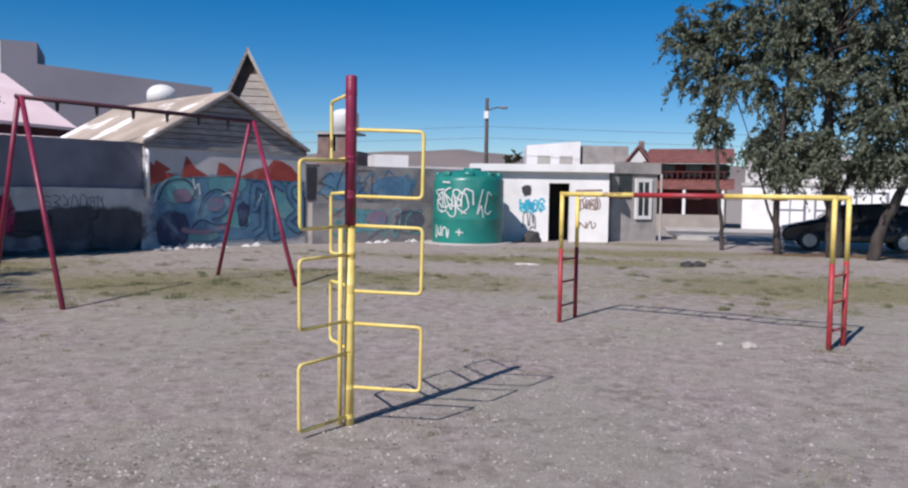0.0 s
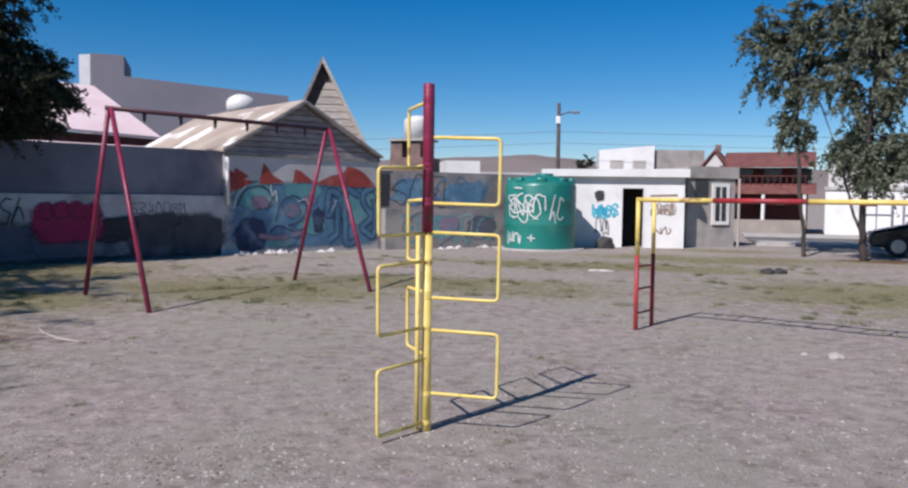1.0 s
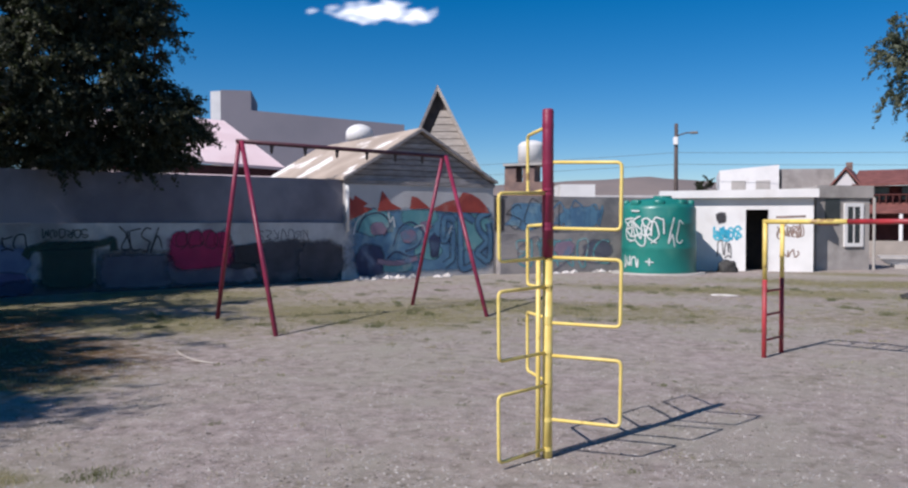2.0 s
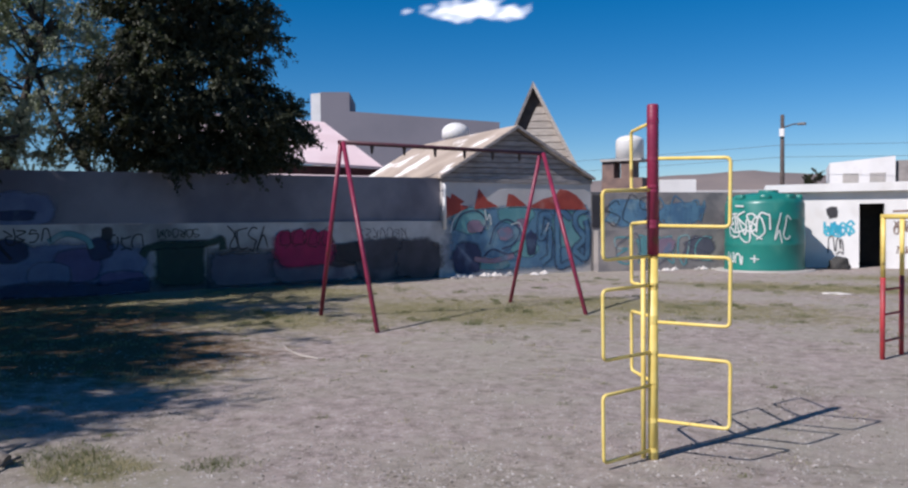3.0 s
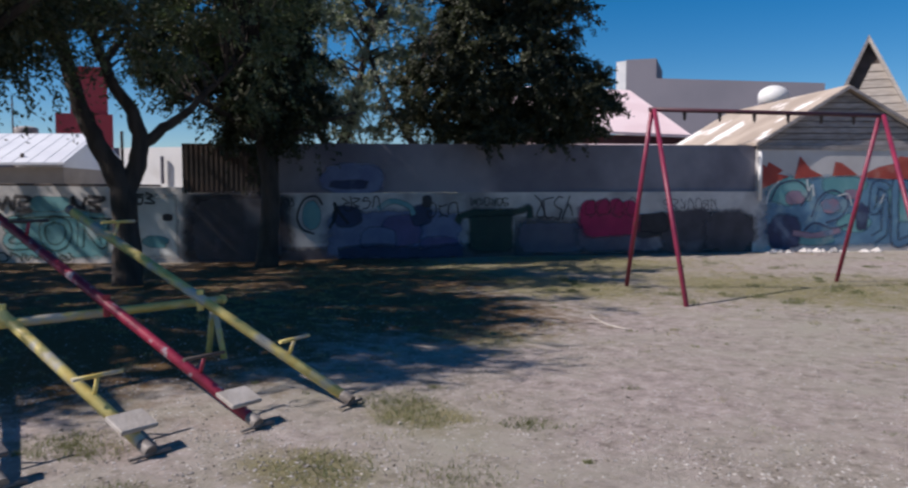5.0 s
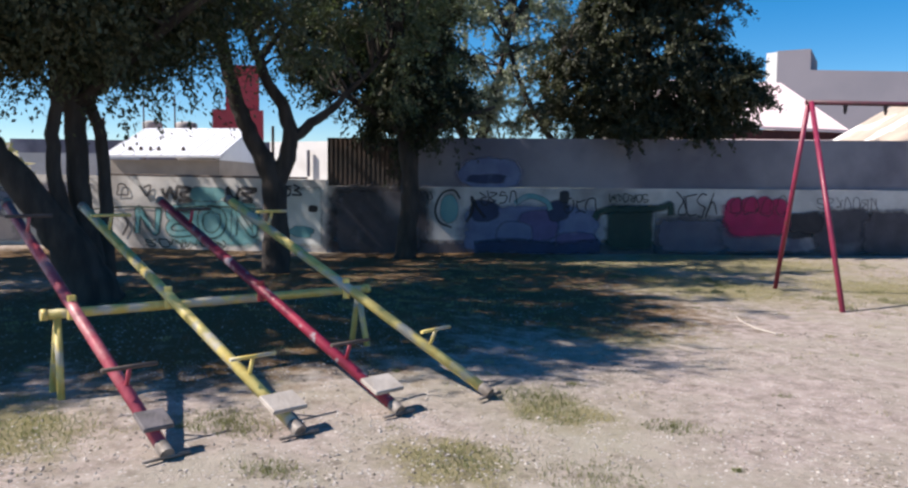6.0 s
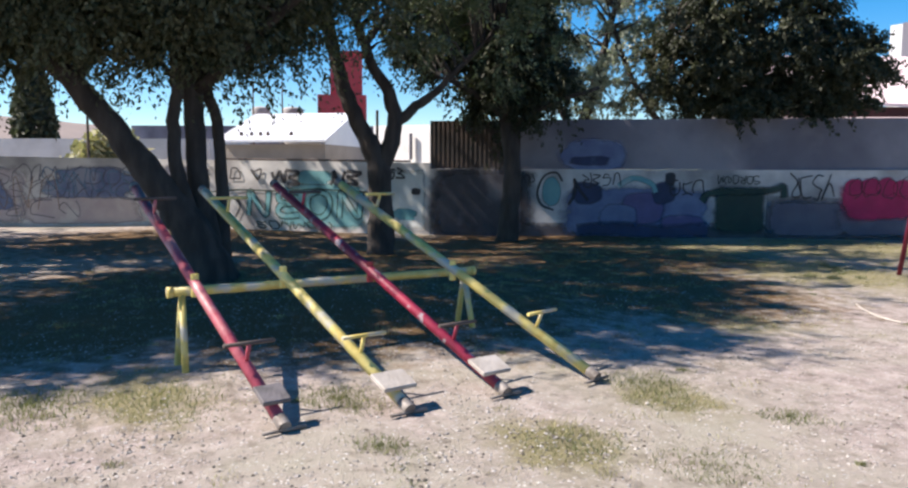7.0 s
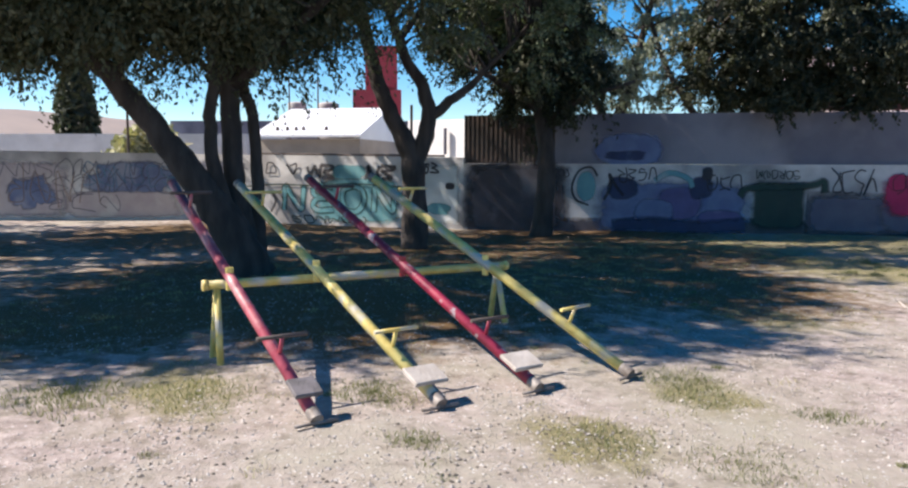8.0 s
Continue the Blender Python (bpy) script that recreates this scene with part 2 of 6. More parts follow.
CLOUD.node_tree.nodes["Principled BSDF"].inputs["Emission Strength"].default_value = 0.5
ct = CLOUD.node_tree
ca = ct.nodes.new("ShaderNodeAttribute")
ca.attribute_name = "cover"
ct.links.new(ca.outputs["Fac"], ct.nodes["Principled BSDF"].inputs["Alpha"])


# ---- mesh helpers ----
def link(name, bm, material, parent=None, label="", smooth=False):
    me = bpy.data.meshes.new(name)
    bmesh.ops.recalc_face_normals(bm, faces=bm.faces)
    bm.to_mesh(me)
    bm.free()
    if smooth:
        me.polygons.foreach_set("use_smooth", [len(p.vertices) < 5 for p in me.polygons])
    me.materials.append(material)
    ob = new(name, me)
    if parent:
        ob.parent = parent
    return tagged(ob, label=label)


def part(name, bm, material, parent, label="", smooth=False):
    return link(name, bm, material, parent, label, smooth)


def thing(name, label, category, group="", kind="", at=(0, 0, 0)):
    ob = new(name)
    ob.location = at
    return tagged(ob, label, category, group, kind)


def add_box(bm, lo, hi, m=None, bevel=0.0):
    r = bmesh.ops.create_cube(bm, size=1.0)
    vs = r["verts"]
    c, s = (Vector(lo) + Vector(hi)) / 2, Vector(hi) - Vector(lo)
    for v in vs:
        v.co = Vector((v.co.x * s.x, v.co.y * s.y, v.co.z * s.z)) + c
    if bevel:
        es = list({e for v in vs for e in v.link_edges})
        bv = bmesh.ops.bevel(bm, geom=es, offset=bevel, segments=1, affect="EDGES", profile=0.5)
        vs = list({v for f in bv["faces"] for v in f.verts} | {v for v in vs if v.is_valid})
    if m:
        bmesh.ops.transform(bm, matrix=m, verts=[v for v in vs if v.is_valid])
    return bm


def box(lo, hi, m=None, bevel=0.0):
    return add_box(bmesh.new(), lo, hi, m, bevel)


def tube(bm, pts, radii, seg=10, caps=True):
    """A round bar along a line of points, with a radius at each."""
    pts = [Vector(p) for p in pts]
    if not isinstance(radii, (list, tuple)):
        radii = [radii] * len(pts)
    rings = []
    up = None
    for i, p in enumerate(pts):
        d = (pts[min(i + 1, len(pts) - 1)] - pts[max(i - 1, 0)]).normalized()
        if up is None:
            up = d.orthogonal().normalized()
        up = (up - d * up.dot(d)).normalized()
        side = d.cross(up)
        rings.append([bm.verts.new(p + radii[i] * (math.cos(a) * up + math.sin(a) * side)) for a in [2 * math.pi * k / seg for k in range(seg)]])
    for r0, r1 in zip(rings, rings[1:]):
        for k in range(seg):
            bm.faces.new((r0[k], r0[(k + 1) % seg], r1[(k + 1) % seg], r1[k]))
    if caps:
        bm.faces.new(rings[0][::-1])
        bm.faces.new(rings[-1])
    return bm


def bar(pts, radii, seg=10):
    return tube(bmesh.new(), pts, radii, seg)


def rounded(pts, r=0.04, n=4):
    """The line of points with its inner corners turned in an arc."""
    pts = [Vector(p) for p in pts]
    out = [pts[0]]
    for a, b, c in zip(pts, pts[1:], pts[2:]):
        p, q = b + (a - b).normalized() * r, b + (c - b).normalized() * r
        for k in range(n + 1):
            t = k / n
            out.append((1 - t) ** 2 * p + 2 * t * (1 - t) * b + t * t * q)
    return out + [pts[-1]]


def prism(profile, depth, m=None):
    """A closed outline in x and z, drawn out along y from 0 to depth."""
    bm = bmesh.new()
    f = [bm.verts.new((x, 0, z)) for x, z in profile]
    g = [bm.verts.new((x, depth, z)) for x, z in profile]
    bm.faces.new(f)
    bm.faces.new(g[::-1])
    for k in range(len(f)):
        n = (k + 1) % len(f)
        bm.faces.new((f[k], g[k], g[n], f[n]))
    if m:
        bmesh.ops.transform(bm, matrix=m, verts=bm.verts)
    return bm


def along(p, q):
    """A frame at p: x runs to q, y points away from the playground side, z up."""
    p, q = Vector((*p, 0)), Vector((*q, 0))
    x = (q - p).normalized()
    y = Vector((-x.y, x.x, 0))
    return Matrix.Translation(p) @ Matrix((x, y, (0, 0, 1))).transposed().to_4x4()


def length(p, q):
    return math.dist(p, q)


def raw(name, verts, faces, material, parent=None, label="", smooth=False):
    me = bpy.data.meshes.new(name)
    me.from_pydata(verts, [], faces)
    me.materials.append(material)
    if smooth:
        me.polygons.foreach_set("use_smooth", [True] * len(me.polygons))
    ob = new(name, me)
    if parent:
        ob.parent = parent
    return tagged(ob, label=label)


# ---- ground ----
def gz(x, y):
    """The height of the ground: nearly flat, with a low rise under the trees and the seesaws."""
    rise = 0.24 * math.exp(-(((x + 8.2) / 2.3) ** 2 + ((y - 2.2) / 2.6) ** 2))
    near = max(0.0, 1 - math.hypot(x, y) / 60)
    return rise + near * (0.035 * noise.noise((x * 0.35, y * 0.35, 0)) + 0.015 * noise.noise((x * 1.7, y * 1.7, 3)))


def build_ground():
    def steps(lo, hi):
        fine = np.arange(lo, hi, 0.3)
        out = []
        d, v = 0.4, hi
        while v < 3000:
            out.append(v)
            v += d
            d *= 1.28
        back = []
        d, v = 0.4, lo
        while v > -3000:
            v -= d
            back.append(v)
            d *= 1.28
        return back[::-1] + list(fine) + out
    xs, ys = steps(-20, 12), steps(-5, 32)
    verts = [(float(x), float(y), gz(x, y)) for y in ys for x in xs]
    w = len(xs)
    faces = [(j * w + i, j * w + i + 1, (j + 1) * w + i + 1, (j + 1) * w + i) for j in range(len(ys) - 1) for i in range(w - 1)]
    ob = raw("ground", verts, faces, GROUND, smooth=True)
    tagged(ob, "dry trodden earth with gravel and thin grass", "ground", kind="structure")
    green = ob.data.attributes.new("green", "FLOAT", "POINT")
    green.data.foreach_set("value", [greenness(x, y) for x, y, z in verts])
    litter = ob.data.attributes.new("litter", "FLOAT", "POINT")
    litter.data.foreach_set("value", [litter_shade(x, y) for x, y, z in verts])


def litter_shade(x, y):
    """How thickly litter and the tree shade put into its colour lie: most round the trunks."""
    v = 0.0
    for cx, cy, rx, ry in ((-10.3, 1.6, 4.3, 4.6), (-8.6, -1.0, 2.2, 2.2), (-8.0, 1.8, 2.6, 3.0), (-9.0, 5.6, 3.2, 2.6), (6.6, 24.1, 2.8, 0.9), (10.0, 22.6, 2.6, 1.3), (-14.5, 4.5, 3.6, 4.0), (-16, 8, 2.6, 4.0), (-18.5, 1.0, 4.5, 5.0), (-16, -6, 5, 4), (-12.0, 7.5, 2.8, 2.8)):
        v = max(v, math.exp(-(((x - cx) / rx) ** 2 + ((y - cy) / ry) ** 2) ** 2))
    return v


GREEN_SPOTS = [(-7, 12, 3.5, 2.2), (-9.5, 9.5, 3, 2.0), (-4, 14, 4, 1.8), (4.5, 15, 4.5, 3.0), (1.5, 23, 4, 2), (-10.5, 3.5, 3.6, 5.4), (-6.3, 5.2, 0.8, 0.7), (-4.2, 2.9, 0.5, 0.4), (-5.5, -0.5, 0.9, 0.5), (-13, 9, 3, 4), (-12, 13, 3, 3), (-3.7, 1.7, 0.5, 0.4), (1.6, 27.2, 2.2, 1.0), (-1.5, 19.5, 5.0, 1.6)]


def greenness(x, y):
    v = 0.0
    for cx, cy, rx, ry in GREEN_SPOTS:
        v = max(v, math.exp(-(((x - cx) / rx) ** 2 + ((y - cy) / ry) ** 2)))
    n = 0.5 + 0.5 * noise.noise((x * 0.5, y * 0.9, 7))
    return max(0.0, min(1.0, v * (0.5 + 0.9 * n)))


build_ground()

# ---- boundary walls ----
C, D, F0, E0 = (-11.4, 18.9), (-18.0, 6.2), (-23.4, 0.0), (-25.2, -7.0)
G, H = (-8.68, 23.15), (-4.6, 27.6)


def wall_run(name, p, q, z0, z1, thick, material, label, back=0.0, z1q=None):
    n = length(p, q)
    z1q = z1q or z1
    bm = prism([(0, z0), (n, z0), (n, z1q), (0, z1)], thick, along(p, q) @ Matrix.Translation((0, back, 0)))
    return tagged(link(name, bm, material), label, "wall", kind="structure")


wall_run("wall_west", D, C, -0.3, 1.58, 0.35, PALEWALL, "low weathered whitewashed wall covered in faded murals")
def corrugated_wall(name, p, q, z0, z1, label):
    """A fence of upright corrugated sheet."""
    n, m = length(p, q), along(p, q)
    bm = bmesh.new()
    k = int(n / 0.055)
    front = [[bm.verts.new(m @ Vector((i * n / k, 0.008 * (i % 2) + 0.1, z))) for z in (z0, z1)] for i in range(k + 1)]
    back = [[bm.verts.new(m @ Vector((i * n / k, 0.008 * (i % 2) + 0.112, z))) for z in (z0, z1)] for i in range(k + 1)]
    for sheet in (front, back):
        for u, v in zip(sheet, sheet[1:]):
            bm.faces.new((u[0], v[0], v[1], u[1]))
    for f, b, f2, b2 in zip(front, back, front[1:], back[1:]):
        bm.faces.new((f[1], f2[1], b2[1], b[1]))
    return tagged(link(name, bm, RUSTSHEET), label, "wall", kind="structure")


DM = (D[0] + 0.461 * 2.15, D[1] + 0.887 * 2.15)
corrugated_wall("wall_west_sheet", D, DM, 1.584, 2.72, "dark rusty corrugated sheet above the low wall")
wall_run("wall_west_upper", DM, C, 1.582, 2.74, 0.2, GREYWALL, "plain grey rendered wall above the painted wall", back=0.1, z1q=2.78)
wall_run("wall_south", F0, D, -0.3, 1.82, 0.25, PALEWALL, "low whitewashed wall with sprayed lettering", z1q=1.72)
wall_run("wall_south_end", E0, F0, -0.3, 1.92, 0.25, PALEWALL, "low whitewashed wall with sprayed lettering", z1q=1.823)
wall_run("wall_north", G, H, -0.3, 2.42, 0.25, BLOCKWALL, "rough grey block wall with faded graffiti")
wall_run("wall_north_ledge", (G[0] + 0.35, G[1] - 0.3), (H[0] + 0.35, H[1] - 0.3), -0.3, 1.25, 0.3, BLOCKWALL, "lower thick course of the block wall")


# ---- playground: post with climbing loops ----
def loop_post():
    x, y = -1.117, 4.886
    post = thing("climbing_post", "tall steel climbing post, maroon above and yellow below, with loops", "climbing frame", at=(x, y, 0))
    part("lower_pole", bar([(0, 0, -0.2), (0, 0, 1.356)], 0.033, 16), YELLOW, post, "yellow lower pole", True)
    part("upper_pole", bar([(0, 0, 1.36), (0, 0, 2.34), (0, 0, 2.35)], [0.038, 0.038, 0.033], 16), MAROON, post, "maroon upper pole", True)
    part("side_pole", bar([(-0.062, -0.012, -0.1), (-0.062, -0.012, 1.35)], 0.016, 10), YELLOW, post, "thin yellow side pole", True)
    sets = ((4, 0.49, ((1.545, 1.995), (0.91, 1.36), (0.258, 0.70))), (246, 0.465, ((1.345, 1.79), (0.71, 1.165), (0.06, 0.50))), (125, 0.49, ((1.80, 2.235), (1.14, 1.58), (0.51, 0.95))))
    for turn, out, spans in sets:
        d = Vector((math.cos(radians(turn)), math.sin(radians(turn)), 0))
        for lo, hi in spans:
            pts = rounded([d * 0.02 + Vector((0, 0, hi)), d * out + Vector((0, 0, hi - 0.012)), d * (out - 0.005) + Vector((0, 0, lo)), d * 0.02 + Vector((0, 0, lo + 0.01))], 0.035)
            part("loop", bar(pts, 0.0118, 8), YELLOW, post, smooth=True)
            for z in (lo + 0.01, hi):
                part("collar", bar([(0, 0, z - 0.014), (0, 0, z + 0.014)], 0.0395 if z > 1.36 else 0.0345, 12), MAROON if z > 1.36 else YELLOW, post)


loop_post()


# ---- playground: horizontal ladder ----
def ladder_arch():
    h = 1.6
    left = [Vector((-0.04, 9.87, 0)), Vector((0.13, 10.33, 0))]
    right = [Vector((2.84, 8.74, 0)), Vector((3.08, 9.13, 0))]
    up = Vector((0, 0, 1))
    arch = thing("horizontal_ladder", "low horizontal ladder of steel tube in worn yellow and red", "climbing frame")
    for a, b in zip(left, right):
        d = (b - a).normalized() * 0.02
        p, q = a + up * h, b + up * h
        part("rail_end", bar([p - d, p.lerp(q, 0.30)], 0.029, 12), YELLOW, arch, "yellow rail end", True)
        part("rail_middle", bar([p.lerp(q, 0.30), p.lerp(q, 0.637)], 0.030, 12), REDPAINT, arch, "red middle of the rail", True)
        part("rail_end", bar([p.lerp(q, 0.637), q + d], 0.029, 12), YELLOW, arch, "yellow rail end", True)
        for c in (a, b):
            part("post_top", bar([c + up * 0.92, c + up * h], 0.027, 12), YELLOW, arch, "yellow top of the post", True)
            part("post_foot", bar([c - up * 0.2, c + up * 0.92], 0.028, 12), REDPAINT, arch, "worn red foot of the post", True)
    for c in (left, right):
        for z in (0.2, 0.5, 0.78):
            part("side_rung", bar([c[0] + up * z, c[1] + up * z], 0.014, 8), REDPAINT, arch, smooth=True)
    for i in range(1, 10):
        bend = up * (h - 0.005 - 0.012 * (i % 3))
        part("rung", bar([left[0].lerp(right[0], i / 10) + bend, left[1].lerp(right[1], i / 10) + bend], 0.013, 8), MAROON, arch, smooth=True)


ladder_arch()


# ---- playground: swing frame without swings ----
def swing_frame():
    tl, tr, z = Vector((-7.55, 9.70, 2.835)), Vector((-5.80, 13.35, 2.81)), 2.81
    sw = thing("swing_frame", "maroon steel swing frame with no swings on its bar", "swing frame")
    d = (tr - tl).normalized()
    part("crossbar", bar([tl - d * 0.06, tr + d * 0.06], 0.035, 12), DARKMAROON, sw, "dark worn crossbar", True)
    feet = (((-6.374, 9.024), tl), ((-8.572, 10.319), tl), ((-6.673, 13.669), tr), ((-4.513, 12.357), tr))
    for k, (f, top) in enumerate(feet):
        p = Vector((f[0], f[1], gz(*f) - 0.15))
        off = (Vector((f[0], f[1], z)) - top).normalized() * 0.05
        part("leg", bar([p, top + off], 0.036, 12), MAROON, sw, smooth=True)
    n = (tr - tl).length
    for k in range(6):
        p = tl + d * n * (0.13 + 0.148 * k)
        bm = bar([p + Vector((0, 0, -0.03)), p + Vector((0, 0, -0.10))], [0.035, 0.022], 8)
        tube(bm, [p + Vector((0, 0, -0.10)), p + Vector((0, 0, -0.16))], [0.03, 0.012], 8)
        part("hanger", bm, DARKTRIM, sw, "dark steel hanger")


swing_frame()


# ---- playground: four seesaws on one beam ----
def seesaws():
    A, B = Vector((-6.14, -0.18, 0.64)), Vector((-6.55, 2.35, 0.64))
    d = (B - A).normalized()
    side = Vector((-d.y, d.x, 0))
    beam = thing("seesaw_stand", "yellow steel beam on splayed legs under the seesaws", "seesaw stand")
    part("beam", bar([A - d * 0.06, B + d * 0.06], 0.036, 14), OLDYELLOW, beam, smooth=True)
    for end, sgn in ((A, 1), (B, -1)):
        for s in (-1, 1):
            f = end + side * 0.16 * s
            part("leg", bar([end + d * 0.02 * sgn + Vector((0, 0, -0.02)), Vector((f.x, f.y, gz(f.x, f.y) - 0.12))], 0.027, 12), OLDYELLOW, beam, smooth=True)
        part("end_cap", bar([end - d * 0.09 * sgn, end - d * 0.05 * sgn], 0.042, 14), OLDYELLOW, beam, smooth=True)
    rows = (
        ((-4.40, 0.288, 0.07), (-7.45, -0.46, 1.41), OLDRED, "worn red steel seesaw with its near seat on the ground", "tyre"),
        ((-4.465, 1.083, 0.07), (-7.80, 0.15, 1.37), OLDYELLOW, "worn yellow steel seesaw with board seat on the ground", "board"),
        ((-4.61, 1.83, 0.07), (-7.95, 0.85, 1.42), SAWRED, "flaking dark red steel seesaw with board seat on the ground", "board"),
        ((-4.735, 2.62, 0.07), (-7.55, 1.41, 1.44), OLDYELLOW, "yellow steel seesaw without a seat on its low end", "bare"),
    )
    for near, far, paint, label, kind in rows:
        near, far = Vector(near), Vector(far)
        ax = (far - near).normalized()
        across = Vector((ax.y, -ax.x, 0)).normalized()
        up = across.cross(ax).normalized()
        if up.z < 0:
            up = -up
        saw = thing("seesaw", label, "seesaw", "seesaws on the beam")
        n = (far - near).length
        part("plank_tube", bar([near, far], 0.040, 14), paint, saw, smooth=True)
        part("end_plug", bar([near - ax * 0.03, near + ax * 0.06], 0.042, 20), WORN, saw, "bare worn steel end")
        part("end_plug", bar([far - ax * 0.05, far + ax * 0.02], 0.042, 14), WORN, saw, "bare worn steel end", True)
        # where the tube crosses the beam
        t = (A.z + 0.09 - near.z) / (far.z - near.z)
        piv = near.lerp(far, t)
        part("bracket", bar([piv + Vector((0, 0, -0.1)) , piv + Vector((0, 0, 0.07))], 0.03, 8), YELLOW if paint is not SAWRED else REDPAINT, saw)
        for base, sgn in ((near, 1), (far, -1)):
            q = base + ax * 0.62 * sgn
            hp = part("handle", bar([q, q + up * 0.17], 0.014, 8), paint, saw, smooth=True)
            part("grip", bar([q + up * 0.17 - across * 0.17, q + up * 0.17 + across * 0.17], 0.014, 8), paint if paint is OLDYELLOW else DARKTRIM, hp, smooth=True)
            if kind == "bare" or sgn < 0:
                continue
            c = base + ax * 0.20 * sgn + up * 0.075
            m = Matrix((across, ax, up)).transposed().to_4x4()
            m.translation = c
            if kind == "board":
                part("seat", box((-0.125, -0.095, -0.016), (0.125, 0.095, 0.016), m, 0.006), BOARD, saw, "bare grey board seat")
            else:
                part("seat", box((-0.09, -0.085, -0.016), (0.09, 0.085, 0.016), m, 0.006), DARKSEAT, saw, "dark worn board seat")
        bm = bar([near - ax * 0.02 - across * 0.14 + Vector((0, 0, -0.02)), near - ax * 0.02 + across * 0.14 + Vector((0, 0, -0.02))], 0.012, 8)
        part("foot_bar", bm, WORN, saw, smooth=True)


seesaws()


# ---- gabled house behind the wall ----
def gable_house():
    m = along(C, G)
    n = length(C, G)
    house = thing("house", "old house with boarded gable and peeling roof, graffiti on its wall", "house")
    part("wall", prism([(0, -0.3), (n, -0.3), (n, 2.70), (0, 2.70)], 7.0, m @ Matrix.Translation((0, 0.0, 0))), HOUSEWALL, house, "pale rendered wall with graffiti")
    apex, ap = 4.22, 0.475 * n
    # boards of the gable
    k = 9
    for i in range(k):
        z0, z1 = 2.78 + (apex - 2.78) * i / k, 2.78 + (apex - 2.78) * (i + 1) / k
        u0, u1 = i / k, (i + 0.97) / k
        prof = [(ap * u0 + 0.02, z0), (n - (n - ap) * u0 - 0.02, z0), (n - (n - ap) * u1 - 0.02, z1 - 0.022), (ap * u1 + 0.02, z1 - 0.022)]
        part("board", prism(prof, 0.03, m @ Matrix.Translation((0, 0.03 + 0.006 * (i % 2), 0))), GREYBOARD, house)
    part("gable_core", prism([(0.03, 2.702), (n - 0.03, 2.702), (n - 0.03, 2.78), (ap, apex - 0.02), (0.03, 2.78)], 6.8, m @ Matrix.Translation((0, 0.08, 0))), DARKTRIM, house)
    part("beam", prism([(-0.04, 2.66), (n + 0.04, 2.66), (n + 0.04, 2.78), (-0.04, 2.78)], 0.06, m @ Matrix.Translation((0, -0.03, 0))), GREYBOARD, house, "weathered board under the gable")
    for foot, over in ((0.0, -0.1), (n, 0.06)):
        rise = (apex - 2.78) / abs(ap - foot) * abs(over)
        prof = [(foot + over, 2.82 - rise), (ap, apex + 0.04), (ap, apex + 0.12), (foot + over, 2.90 - rise)]
        roof = part("roof", prism(prof, 7.2, m @ Matrix.Translation((0, -0.12, 0))), PEELROOF, house, "tan roof covering peeling to white")
        part("barge_board", prism([(a, b - 0.02) for a, b in prof], 0.04, m @ Matrix.Translation((0, -0.165, 0))), GREYBOARD, roof)
    part("drain_pipe", bar([m @ Vector((0.05, -0.06, 1.35)), m @ Vector((0.05, -0.06, 2.62))], 0.05, 10), WHITE, house, "white drain pipe", True)


gable_house()


def a_frame():
    """The steep boarded gable that stands behind the house."""
    base = thing("a_frame_house", "steep narrow gable clad in weathered horizontal boards", "house")
    p, q = (-14.55, 27.75), (-11.35, 29.2)
    m = along(p, q)
    n = length(p, q)
    top, z0 = 6.80, 3.2
    ax = n * 0.46
    part("core", prism([(0, -0.2), (n, -0.2), (n, z0), (ax, top), (0, z0)], 5, m @ Matrix.Translation((0, 0.05, 0))), DARKTRIM, base, "dark wall behind the boards, bared at the left as overhang shade")
    k = 13
    for i in range(k):
        a, b = i / k, (i + 0.9) / k
        za, zb = z0 + (top - z0) * a, z0 + (top - z0) * b
        if ax * b + 0.55 > n - (n - ax) * b - 0.08:
            break
        # boards stop short at the left; the dark core there paints the overhang's shade
        prof = [(ax * a + 0.5, za), (n - (n - ax) * a - 0.08, za), (max(n - (n - ax) * b - 0.08, ax * b + 0.52), zb), (ax * b + 0.5, zb)]
        part("board", prism(prof, 0.05, m @ Matrix.Translation((0, -0.01 - 0.012 * (i % 2), 0))), PALEBOARD, base)
    for x0 in (0, n):
        o = -0.07 if x0 == 0 else 0.07
        part("roof_edge", prism([(x0 + o, z0 - 0.1), (ax, top + 0.12), (ax, top - 0.12), (x0 - o * 1.0, z0 - 0.1)], 5.4, m @ Matrix.Translation((0, -0.25, 0))), GREYBOARD if x0 == 0 else PALEBOARD, base)


a_frame()


def block(name, label, p, q, z1, depth, material, category="building", z1q=None, z0=-0.2):
    """A plain building: its front runs from p to q."""
    b = thing(name, label, category)
    n = length(p, q)
    part("wall", prism([(0, z0), (n, z0), (n, z1q or z1), (0, z1)], depth, along(p, q)), material, b)
    return b


